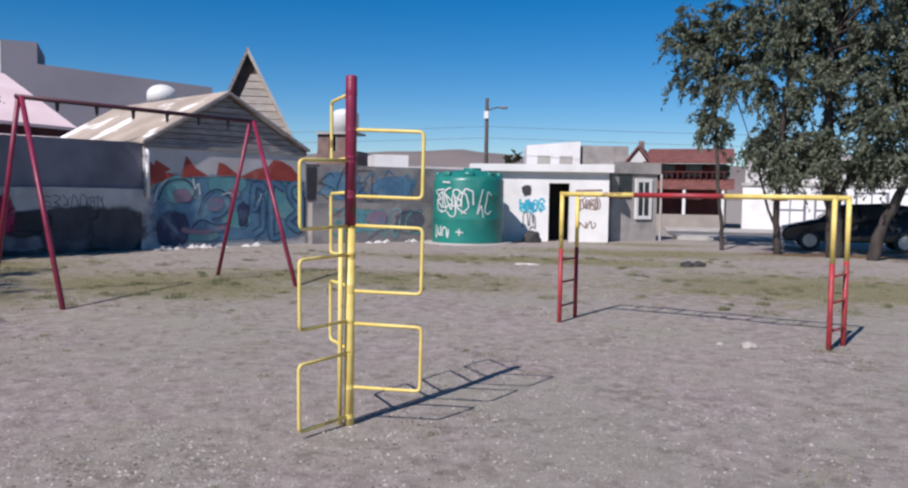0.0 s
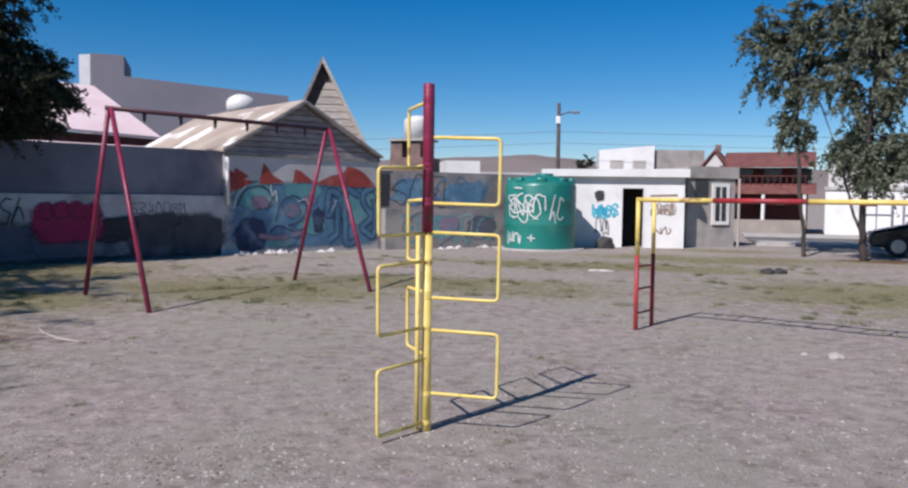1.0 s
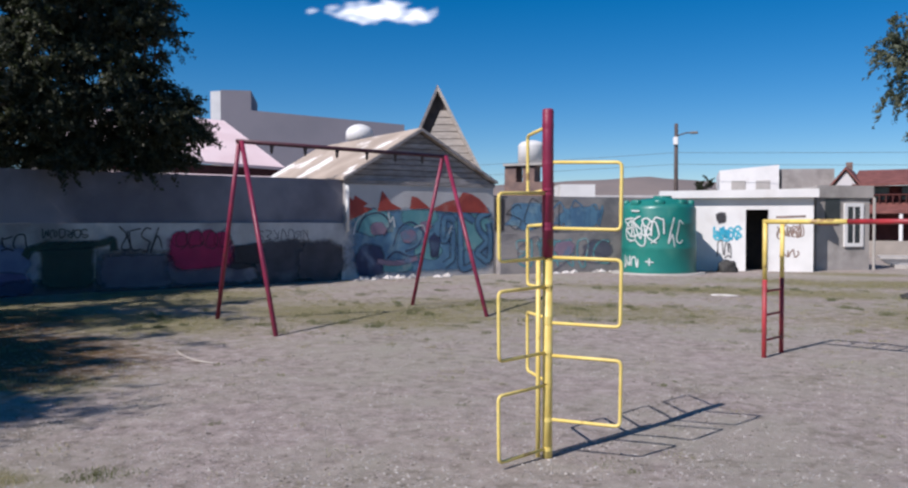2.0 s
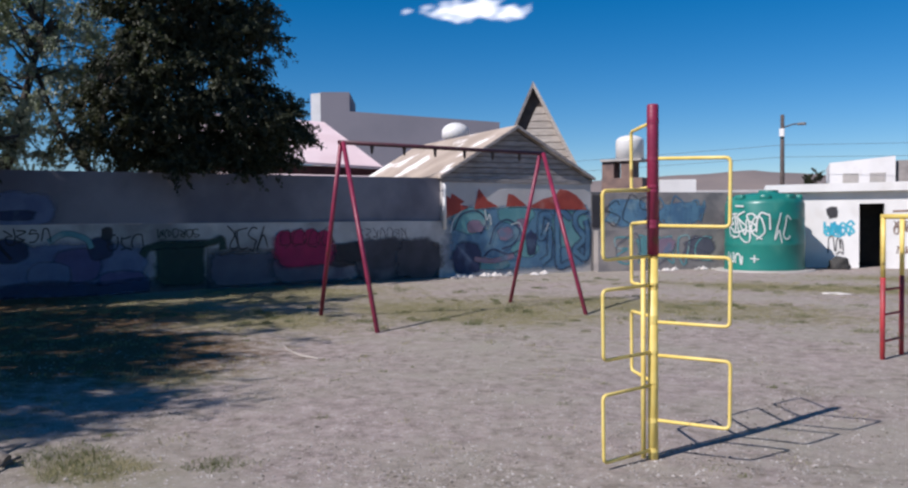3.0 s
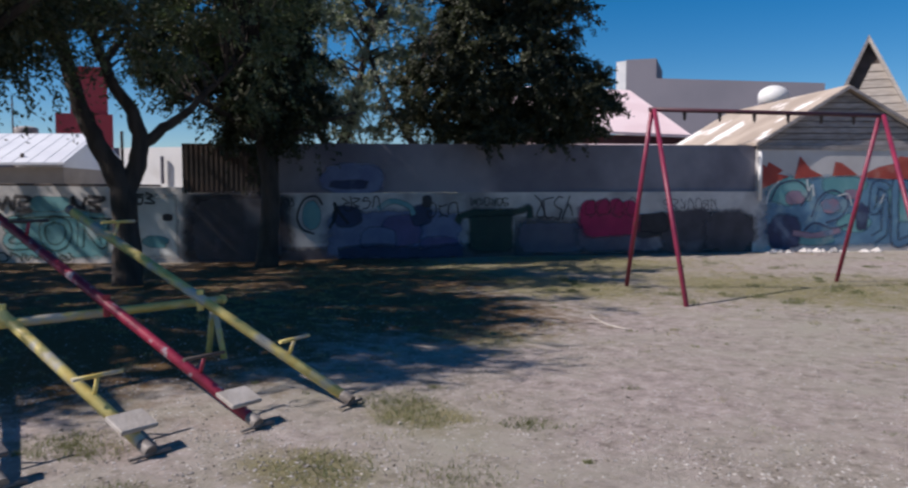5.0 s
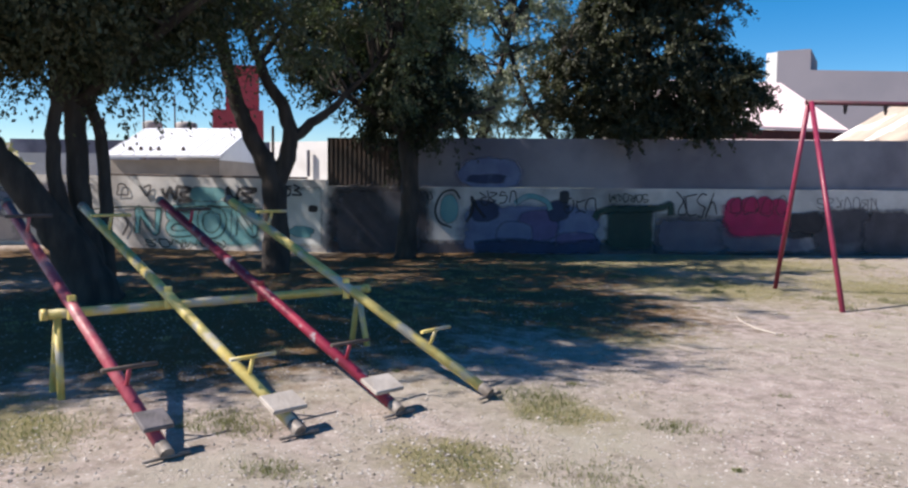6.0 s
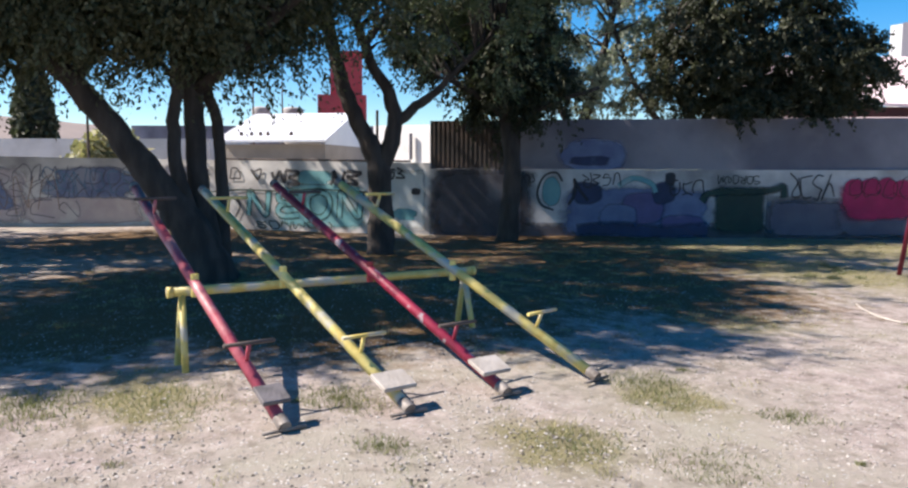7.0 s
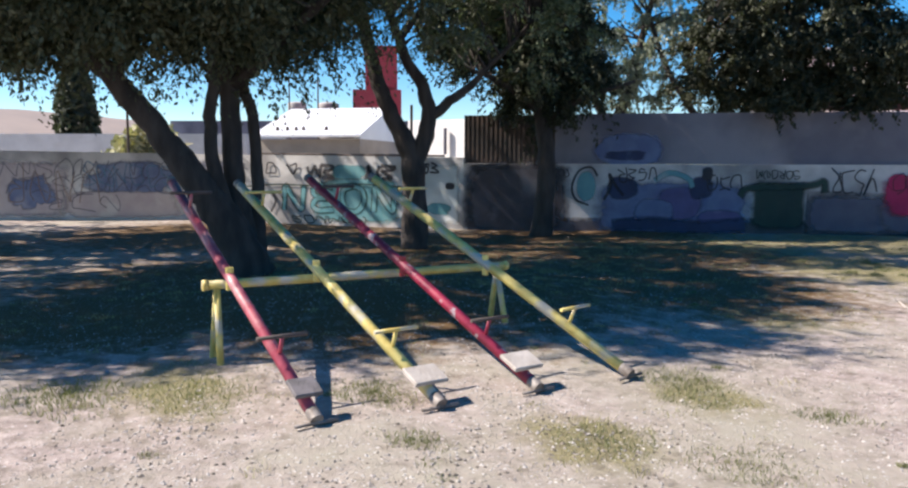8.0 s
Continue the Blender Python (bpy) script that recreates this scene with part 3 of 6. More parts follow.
# big grey party wall, stepped, with a white chimney end
party = block("grey_building", "large windowless grey plastered building behind the houses", (-28.7, 36.9), (-21.5, 41.7), 7.9, 6, LILAC, z1q=7.25)
part("stair_tower", prism([(-1.65, -0.2), (0.0, -0.2), (0.0, 9.0), (-1.65, 9.0)], 5, along((-28.7, 36.9), (-21.5, 41.7))), LILAC, party, "grey raised block at its end")
part("white_side", prism([(-2.2, -0.2), (-1.66, -0.2), (-1.66, 8.95), (-2.2, 8.9)], 5, along((-28.7, 36.9), (-21.5, 41.7))), WHITE, party, "sunlit white side wall")

# pale pink roof beside it
def slab(corners, thick):
    """A flat sloping sheet on four corners."""
    bm = bmesh.new()
    f = [bm.verts.new(v) for v in corners]
    g = [bm.verts.new(Vector(v) + Vector((0, 0, thick))) for v in corners]
    bm.faces.new(f[::-1])
    bm.faces.new(g)
    n = len(f)
    for k in range(n):
        bm.faces.new((f[k], f[(k + 1) % n], g[(k + 1) % n], g[k]))
    return bm


pink = thing("pink_roofed_house", "low house with a pale pink sheet roof", "house")
eave = [Vector((-19.6, 27.5, 3.76)), Vector((-23.9, 19.0, 4.03))]
ridge = [Vector((-24.6, 29.7, 6.2)), Vector((-28.5, 23.1, 6.4))]
part("roof", slab([eave[0], ridge[0], ridge[1], eave[1]], 0.1), PINKROOF, pink, "pale pink sheet roof")
part("fascia", slab([v + Vector((0, 0, -0.42)) for v in (eave[0] + Vector((-0.1, 0.05, 0)), eave[0] + Vector((-0.25, 0.15, 0)), eave[1] + Vector((-0.25, 0.15, 0)), eave[1] + Vector((-0.1, 0.05, 0)))], 0.41), REDBRICK, pink, "dark red fascia")
part("rake_wall", slab([eave[0] + Vector((-0.4, 0.2, -3.9)), ridge[0] + Vector((0, 0, -6.4)), ridge[1] + Vector((0, 0, -6.4)), eave[1] + Vector((-0.4, 0.2, -3.9))], 3.5), HOUSEWALL, pink, "pale house wall")
part("porch_roof", slab([Vector((-18.4, 25.6, 3.05)), Vector((-19.2, 26.2, 3.35)), Vector((-22.8, 19.2, 3.35)), Vector((-22.0, 18.6, 3.05))], 0.06), PINKROOF, pink, "pale lower roof")


def dome(bm, c, r, zscale=1.0, rings=8, seg=20, cyl=0.0):
    """A round-shouldered tank: a cylinder of height cyl under a low dome."""
    prof = [(r, 0)] + [(r * math.cos(a), cyl + r * zscale * math.sin(a)) for a in [math.pi / 2 * i / rings for i in range(rings)]] + [(0.001, cyl + r * zscale)]
    vs = [[bm.verts.new((c[0] + p * math.cos(t), c[1] + p * math.sin(t), c[2] + z)) for t in [2 * math.pi * k / seg for k in range(seg)]] for p, z in prof]
    for a, b in zip(vs, vs[1:]):
        for k in range(seg):
            bm.faces.new((a[k], a[(k + 1) % seg], b[(k + 1) % seg], b[k]))
    bm.faces.new(vs[0][::-1])
    return bm


tk = thing("roof_tank", "white round water tank on the grey building", "water tank")
part("tank_body", dome(bmesh.new(), (-16.4, 28.1, 4.85), 0.56, 0.7, cyl=0.3), TANKWHITE, tk, smooth=True)
part("stand", box((-16.9, 27.6, 0), (-15.8, 28.6, 4.85)), LILAC, tk, "grey masonry stand")

# water tank on a brown brick tower
wt = thing("tank_tower", "white water tank on a brown brick tower", "water tank")
part("tower", box((-10.0, 27.6, -0.2), (-8.5, 28.9, 3.05)), BROWNBLOCK, wt, "brown brick tower")
for x in (-9.8, -9.1):
    part("brick_pier", box((x - 0.22, 27.7, 3.05), (x + 0.22, 28.4, 3.65)), BROWNBLOCK, wt)
part("slab", box((-10.05, 27.6, 3.65), (-8.55, 28.8, 3.73)), PAVE, wt)
part("tank_body", dome(bmesh.new(), (-9.15, 28.2, 3.73), 0.5, 0.45, cyl=0.65), TANKWHITE, wt, smooth=True)


# ---- green tank ----
def green_tank():
    c = (-4.09, 25.67)
    t = thing("green_tank", "large green plastic water tank covered in white graffiti", "water tank", at=(c[0], c[1], 0))
    prof = [(1.14, -0.05), (1.17, 0.05), (1.15, 0.15), (1.15, 0.75), (1.165, 0.8), (1.15, 0.85), (1.14, 1.5), (1.155, 1.55), (1.14, 1.6), (1.13, 2.0), (1.08, 2.12), (0.98, 2.16), (0.9, 2.22), (0.86, 2.26), (0.3, 2.34), (0.001, 2.35)]
    bm = bmesh.new()
    seg = 40
    vs = [[bm.verts.new((r * (1 + 0.012 * noise.noise((math.cos(a) * 2, math.sin(a) * 2, z))) * math.cos(a), r * math.sin(a), z + (0.05 * noise.noise((math.cos(a), math.sin(a), 5)) if z > 2 else 0))) for a in [2 * math.pi * k / seg for k in range(seg)]] for r, z in prof]
    for a, b in zip(vs, vs[1:]):
        for k in range(seg):
            bm.faces.new((a[k], a[(k + 1) % seg], b[(k + 1) % seg], b[k]))
    part("tank_body", bm, TANKGREEN, t, smooth=True)
    for k in range(8):
        a = 2 * math.pi * k / 8 + 0.2
        part("lug", box((-0.09, -0.16, 0), (0.09, 0.16, 0.20), Matrix.Translation((0.98 * math.cos(a), 0.98 * math.sin(a), 2.08)) @ pose(0, 0, 0, 0, 0, math.degrees(a)), 0.04), TANKGREEN, t, smooth=True)
    part("hatch", bar([(0.1, 0.1, 2.32), (0.1, 0.1, 2.42)], [0.3, 0.28], 20), TANKGREEN, t)
    part("base_ring", bar([(0, 0, -0.1), (0, 0, 0.04)], [1.5, 1.42], 32), PAVE, t, "low concrete base")


green_tank()


# ---- white shed ----
def shed():
    p, q = (-3.6, 27.35), (0.36, 28.1)
    m = along(p, q)
    n = length(p, q)
    s = thing("shed", "small flat-roofed white shed with graffiti and open doorway", "shed")
    t = 0.2
    dx0, dx1, dz = 1.98, 2.68, 2.0
    for a, b, z0 in ((0, dx0, -0.2), (dx1, n, -0.2), (dx0, dx1, dz)):
        part("front_wall", prism([(a, z0), (b, z0), (b, 2.38), (a, 2.38)], t, m), WHITE, s)
    part("side_wall", prism([(n - t, -0.2), (n, -0.2), (n, 2.38), (n - t, 2.38)], 3.3, m @ Matrix.Translation((0, t + 0.002, 0))), WHITE, s)
    part("side_wall", prism([(0, -0.2), (t, -0.2), (t, 2.38), (0, 2.38)], 3.3, m @ Matrix.Translation((0, t + 0.002, 0))), WHITE, s)
    # near-black back wall carries the unlit room's shade in its colour
    part("back_wall", prism([(0, -0.2), (n, -0.2), (n, 2.38), (0, 2.38)], t, m @ Matrix.Translation((0, 3.51, 0))), DARKHOLE, s)
    part("roof", prism([(-0.75, 2.384), (n + 0.12, 2.384), (n + 0.12, 2.66), (-0.75, 2.62)], 4.1, m @ Matrix.Translation((0, -0.22, 0))), WHITE, s, "flat white roof slab")
    # added black sheet that keeps the open doorway dark
    part("inner_partition", prism([(1.2, -0.1), (3.4, -0.1), (3.4, 2.37), (1.2, 2.37)], 0.1, m @ Matrix.Translation((0, 1.3, 0))), DARKHOLE, s)
    for x0, x1 in ((dx0 - 0.06, dx0), (dx1, dx1 + 0.06)):
        part("door_jamb", prism([(x0, -0.1), (x1, -0.1), (x1, dz), (x0, dz)], 0.1, m @ Matrix.Translation((0, -0.006, 0))), WHITE, s)


shed()


def annex():
    p, q = (0.45, 28.9), (2.05, 30.08)
    m = along(p, q)
    n = length(p, q)
    s = thing("annex_house", "grey rendered outbuilding with a white-framed window", "house")
    part("wall", prism([(0, -0.2), (n, -0.2), (n, 2.75), (0, 2.75)], 4, m), CONCRETE, s)
    part("parapet", prism([(-0.05, 2.4), (n + 0.1, 2.4), (n + 0.1, 2.8), (-0.05, 2.8)], 0.1, m @ Matrix.Translation((0, -0.07, 0))), CONCRETE, s)
    w = part("window", prism([(1.12, 0.9), (1.6, 0.9), (1.6, 2.1), (1.12, 2.1)], 0.08, m @ Matrix.Translation((0, -0.04, 0))), GLASS, s, "dark window pane")
    for a, b, c, d in ((1.0, 1.12, 0.78, 2.22), (1.6, 1.72, 0.78, 2.22), (1.12, 1.6, 2.1, 2.22), (1.12, 1.6, 0.78, 0.9), (1.34, 1.38, 0.9, 2.1)):
        part("window_frame", prism([(a, c), (b, c), (b, d), (a, d)], 0.12, m @ Matrix.Translation((0, -0.06, 0))), WHITE, w, "white frame")
    part("dark_opening", prism([(0.3, 1.5), (0.85, 1.5), (0.85, 2.35), (0.3, 2.35)], 0.06, m @ Matrix.Translation((0, -0.02, 0))), GLASS, s, "small dark window")
    part("corner_post", bar([m @ Vector((n + 0.1, -0.1, -0.1)), m @ Vector((n + 0.1, -0.1, 2.4))], 0.045, 8), PAVE, s)


annex()


# ---- street ----
def street():
    def strip(name, y0, y1, z, mtl, label, cat):
        bm = bmesh.new()
        xs = [2.9, 40, 160]
        for a, b in zip(xs, xs[1:]):
            add_box(bm, (a, y0, z - 0.4), (b, y1, z))
        tagged(link(name, bm, mtl), label, cat, kind="structure")
    strip("road", 33.0, 38.5, 0.035, ASPHALT, "grey asphalt street beyond the park", "road")
    strip("pavement", 31.2, 33.0, 0.12, PAVE, "pale concrete pavement with a kerb", "pavement")
    strip("pavement_far", 38.5, 41.0, 0.12, PAVE, "pale concrete pavement before the houses", "pavement")


street()


def red_house():
    h = thing("red_house", "dark red house with two red tiled roofs", "house")
    p, q = (2.2, 43.2), (6.0, 42.7)
    m = along(p, q)
    n = length(p, q)
    part("wall", prism([(0, -0.2), (n, -0.2), (n, 3.3), (0, 3.3)], 7, m), REDBRICK, h)
    def slope(x0, x1, y0, z0, y1, z1, thick, name, label):
        """A tiled plane from its eave (y0, z0) up to its ridge (y1, z1)."""
        return part(name, slab([m @ Vector(v) for v in ((x0, y0, z0), (x1, y0, z0), (x1, y1, z1), (x0, y1, z1))], thick), REDTILE, h, label)

    slope(-0.2, n + 0.35, -0.9, 3.28, 2.4, 4.1, 0.1, "upper_roof", "sloping red tiled roof")
    gable = part("front_gable", prism([(-1.2, 2.9), (0.3, 2.9), (-0.45, 4.0)], 3, m @ Matrix.Translation((0, -0.9, 0))), HOUSEWALL, h, "pale gable end")
    for a in (-1.4, 0.5):
        part("gable_roof", prism([(a, 2.88), (-0.45, 4.08), (-0.45, 4.2), (a, 3.0)], 3.3, m @ Matrix.Translation((0, -1.05, 0))), REDTILE, gable, "red tiled slope")
    part("wing_wall", prism([(-1.2, -0.2), (-0.004, -0.2), (-0.004, 2.896), (-1.2, 2.896)], 3, m @ Matrix.Translation((0, -0.6, 0))), REDBRICK, h)
    for k in range(14):
        x = 0.1 + k * (n - 0.2) / 13
        part("baluster", bar([m @ Vector((x, -0.5, 2.4)), m @ Vector((x, -0.5, 2.85))], 0.025, 6), REDBRICK, h)
    part("balcony_rail", bar([m @ Vector((0, -0.5, 2.87)), m @ Vector((n, -0.5, 2.87))], 0.04, 6), REDBRICK, h)
    bm = bmesh.new()
    for lo, hi, a, b in ((1.75, 1.85, -1.95, 0.0),):
        f = [Vector(v) for v in ((-0.2, a, 1.98), (n + 0.4, a, 1.98), (n + 0.4, b, 2.42), (-0.2, b, 2.42))]
        g = [v + Vector((0, 0, 0.12)) for v in f]
        f, g = [bm.verts.new(m @ v) for v in f], [bm.verts.new(m @ v) for v in g]
        bm.faces.new(f[::-1])
        bm.faces.new(g)
        for k in range(4):
            bm.faces.new((f[k], f[(k + 1) % 4], g[(k + 1) % 4], g[k]))
    part("porch_roof", bm, REDTILE, h)
    for k in range(3):
        x = 0.1 + k * (n - 0.2) / 2
        part("porch_post", bar([m @ Vector((x, -1.85, -0.1)), m @ Vector((x, -1.85, 2.0))], 0.08, 8), WHITE, h)
    for k in range(3):
        x = 0.5 + 1.35 * k
        part("window", prism([(x, 2.65), (x + 0.8, 2.65), (x + 0.8, 3.25), (x, 3.25)], 0.06, m @ Matrix.Translation((0, -0.03, 0))), GLASS, h)
    part("garden_wall", prism([(-0.6, -0.1), (n, -0.1), (n, 0.75), (-0.6, 0.75)], 0.15, m @ Matrix.Translation((0, -1.95, 0))), ANNEX, h)
    part("chimney", box((1.7, 44.5, 3.5), (2.0, 44.8, 4.55)), BROWNBLOCK, h)


red_house()


def white_row():
    w = thing("white_shopfront", "long low white building with panelled doors", "building")
    p, q = (6.7, 41.9), (19, 39.0)
    m = along(p, q)
    n = length(p, q)
    part("wall", prism([(0, -0.2), (n, -0.2), (n, 2.35), (0, 2.35)], 6, m), WHITE, w)
    part("upper_wall", prism([(0, 2.36), (n, 2.36), (n, 3.7), (0, 3.7)], 5, m @ Matrix.Translation((0, 1.2, 0))), HOUSEWALL, w)
    part("cornice", prism([(-0.05, 2.2), (n, 2.2), (n, 2.36), (-0.05, 2.36)], 0.1, m @ Matrix.Translation((0, -0.08, 0))), PAVE, w)
    for k in range(6):
        x = 1.5 + 1.75 * k
        d = part("door", prism([(x, 0.1), (x + 1.4, 0.1), (x + 1.4, 1.95), (x, 1.95)], 0.06, m @ Matrix.Translation((0, -0.03, 0))), GREYWALL, w, "grey framed panel door")
        for i in range(2):
            for j in range(2):
                a, b = x + 0.1 + 0.62 * i, 0.25 + 0.85 * j
                part("panel", prism([(a, b), (a + 0.56, b), (a + 0.56, b + 0.75), (a, b + 0.75)], 0.04, m @ Matrix.Translation((0, -0.05, 0))), WHITE, d, "white panel")


white_row()

b = block("white_house", "flat-roofed white house behind the shed", (-4.3, 44.5), (-1.4, 44.9), 4.3, 6, WHITE, "house", z1q=4.55)
for k in range(2):
    part("window", prism([(0.6 + 1.2 * k, 3.2), (1.3 + 1.2 * k, 3.2), (1.3 + 1.2 * k, 3.75), (0.6 + 1.2 * k, 3.75)], 0.05, along((-4.3, 44.5), (-1.4, 44.9)) @ Matrix.Translation((0, -0.02, 0))), PAVE, b)
block("grey_house", "grey flat-roofed house beside the white one", (-1.3, 45.2), (1.2, 46.0), 4.35, 6, CONCRETE, "house")
block("brown_house", "brown house behind the block wall", (-13.5, 40), (-6.5, 43), 3.0, 6, HOUSEWALL, "house")


block("pale_outhouse", "small pale outhouse behind the block wall", (-9.2, 32.0), (-7.9, 32.6), 3.15, 2, WHITE, "house")


def lamp_post():
    s = thing("street_lamp", "tall wooden street pole with a lamp arm", "street lamp")
    x, y = -6.3, 43.0
    part("pole", bar([(x, y, -0.3), (x, y, 6.7)], [0.13, 0.09], 10), DARKTRIM, s, smooth=True)
    part("arm", bar([(x, y, 6.05), (x + 0.5, y, 6.2), (x + 0.95, y, 6.2)], 0.035, 8), DARKTRIM, s, smooth=True)
    part("lamp_head", box((x + 0.7, y - 0.1, 6.13), (x + 1.1, y + 0.1, 6.25), None, 0.03), WORN, s)
    part("insulator_box", box((x - 0.12, y - 0.2, 5.6), (x + 0.12, y - 0.05, 6.0), None, 0.02), TANKWHITE, s)
    w = thing("overhead_wire", "thin black overhead wires along the street", "wire")
    for z in (4.6, 5.2):
        pts = [(x + 45 * k / 12, y + 5 * k / 12, z - 0.4 * math.sin(math.pi * k / 12)) for k in range(13)]
        part("wire", bar(pts, 0.009, 5), DARKTRIM, w)
        pts = [(x - 45 * k / 12, y + 2 * k / 12, z - 0.4 * math.sin(math.pi * k / 12)) for k in range(13)]
        part("wire", bar(pts, 0.009, 5), DARKTRIM, w)


lamp_post()


# ---- beyond the low wall ----
def warehouse():
    w = thing("warehouse", "low building with a white sheet-metal gable roof", "building")
    # ridge runs along the wall, gable end towards the north
    p, q = (-31.2, 2.2), (-28.6, 6.1)
    m = along(p, q)
    n = length(p, q)
    part("wall", prism([(0.75, -0.2), (n, -0.2), (n, 2.45), (0.75, 2.45)], 6, m), ANNEX, w, "tan side wall")
    for s in (0, 1):
        bm = bmesh.new()
        y0, y1 = (-0.3, 3.0) if s == 0 else (6.3, 3.0)
        f = [Vector(v) for v in ((0.6, y0, 2.52), (n + 0.15, y0, 2.52), (n + 0.15, y1, 3.68), (0.6, y1, 3.68))]
        g = [v + Vector((0, 0, 0.08)) for v in f]
        f, g = [bm.verts.new(m @ v) for v in f], [bm.verts.new(m @ v) for v in g]
        bm.faces.new(f)
        bm.faces.new(g[::-1])
        for k in range(4):
            bm.faces.new((f[k], f[(k + 1) % 4], g[(k + 1) % 4], g[k]))
        roof = part("roof", bm, SHEETROOF, w, "white sheet-metal roof")
        for k in range(9):
            x = 0.7 + k * (n - 0.7) / 8
            a, b = m @ Vector((x, y0, 2.60)), m @ Vector((x, y1, 3.76))
            part("seam", bar([a, b], 0.016, 6), SHEETROOF, roof)
    bm = bmesh.new()
    vs = [Vector(v) for v in ((n - 0.02, 0, 2.45), (n - 0.02, 6, 2.45), (n - 0.02, 3, 3.64))]
    a = [bm.verts.new(m @ v) for v in vs]
    b = [bm.verts.new(m @ (v + Vector((-0.2, 0, 0)))) for v in vs]
    bm.faces.new(a)
    bm.faces.new(b[::-1])
    for k in range(3):
        bm.faces.new((a[k], a[(k + 1) % 3], b[(k + 1) % 3], b[k]))
    part("gable", bm, SHEETROOF, w, "pale gable end")
    for k, x in enumerate((1.35, 1.75, 2.1, 2.4, 3.3)):
        part("roof_vent", bar([m @ Vector((x, 0.25, 2.68)), m @ Vector((x, 0.25, 2.92))], [0.09, 0.05], 8), DARKTRIM, w, "small dark roof vent")
    wb = thing("white_lean_to", "white flat-walled lean-to beside the warehouse", "building")
    m2 = along((-27.9, 7.7), (-25.55, 9.75))
    part("wall", prism([(0, -0.2), (3.12, -0.2), (3.12, 3.1), (0, 3.1)], 3, m2), WHITE, wb)
    part("flue", bar([m2 @ Vector((1.6, -0.12, 1.9)), m2 @ Vector((1.6, -0.12, 2.8))], 0.06, 8), GREYWALL, wb)


warehouse()
tw = thing("red_tower", "stepped dark red tower behind the warehouse", "tower")
m = along((-58.3, 12.4), (-57.3, 15.9))
part("lower_stage", prism([(0, -0.2), (3.5, -0.2), (3.5, 6.9), (0, 6.9)], 3, m), TOWER, tw)
part("upper_stage", prism([(0.9, 6.9), (3.2, 6.9), (3.2, 9.9), (0.9, 9.9)], 2.4, m @ Matrix.Translation((0, 0.3, 0))), TOWER, tw)
part("slab", prism([(0.8, 9.9), (3.3, 9.9), (3.3, 10.05), (0.8, 10.05)], 2.6, m @ Matrix.Translation((0, 0.2, 0))), TOWER, tw)
block("far_roofs", "low pale buildings beyond the wall", (-45, -12), (-38, 3), 2.9, 6, HOUSEWALL)
block("far_shed", "long pale roof far beyond the wall", (-60, -25), (-55, -2), 3.2, 8, HOUSEWALL)
block("far_block", "grey industrial roofs in the distance", (-75, 0), (-66, 22), 5.2, 8, GREYWALL)
for x, y, z, r in ((-66.8, 9.7, 5.2, 0.75), (-66.6, 12.2, 5.2, 0.85)):
    ft = thing("far_tank", "grey water tank on a far flat roof", "water tank", at=(x, y, z))
    part("tank_body", dome(bmesh.new(), (0, 0, 0.25), r, 0.25, cyl=0.9), CONCRETE, ft, smooth=True)
    part("stand", bar([(0, 0, -0.05), (0, 0, 0.26)], r * 0.8, 12), DARKTRIM, ft)
for x, y in ((-64.9, 8.8), (-64.6, 11.0)):
    ma = thing("mast", "thin dark mast rising over the far roofs", "mast", at=(x, y, 0))
    part("pole", bar([(0, 0, -0.2), (0, 0, 8.4)], [0.1, 0.05], 8), DARKTRIM, ma)
    part("arm", bar([(-0.4, 0, 7.9), (0.4, 0, 7.9)], 0.035, 6), DARKTRIM, ma)
fence = thing("wall_fence", "thin dark fence posts standing along the low wall", "fence")
for x, y, h in ((-23.75, -1.5, 3.3), (-21.9, 1.7, 3.25), (-18.9, 5.15, 3.0)):
    part("post", bar([(x - 0.1, y + 0.05, 0.0), (x - 0.1, y + 0.05, h)], 0.035, 8), DARKTRIM, fence)
part("rail", bar([(-21.95, 1.7, 1.83), (-18.4, 5.85, 1.76)], 0.025, 6), DARKTRIM, fence)


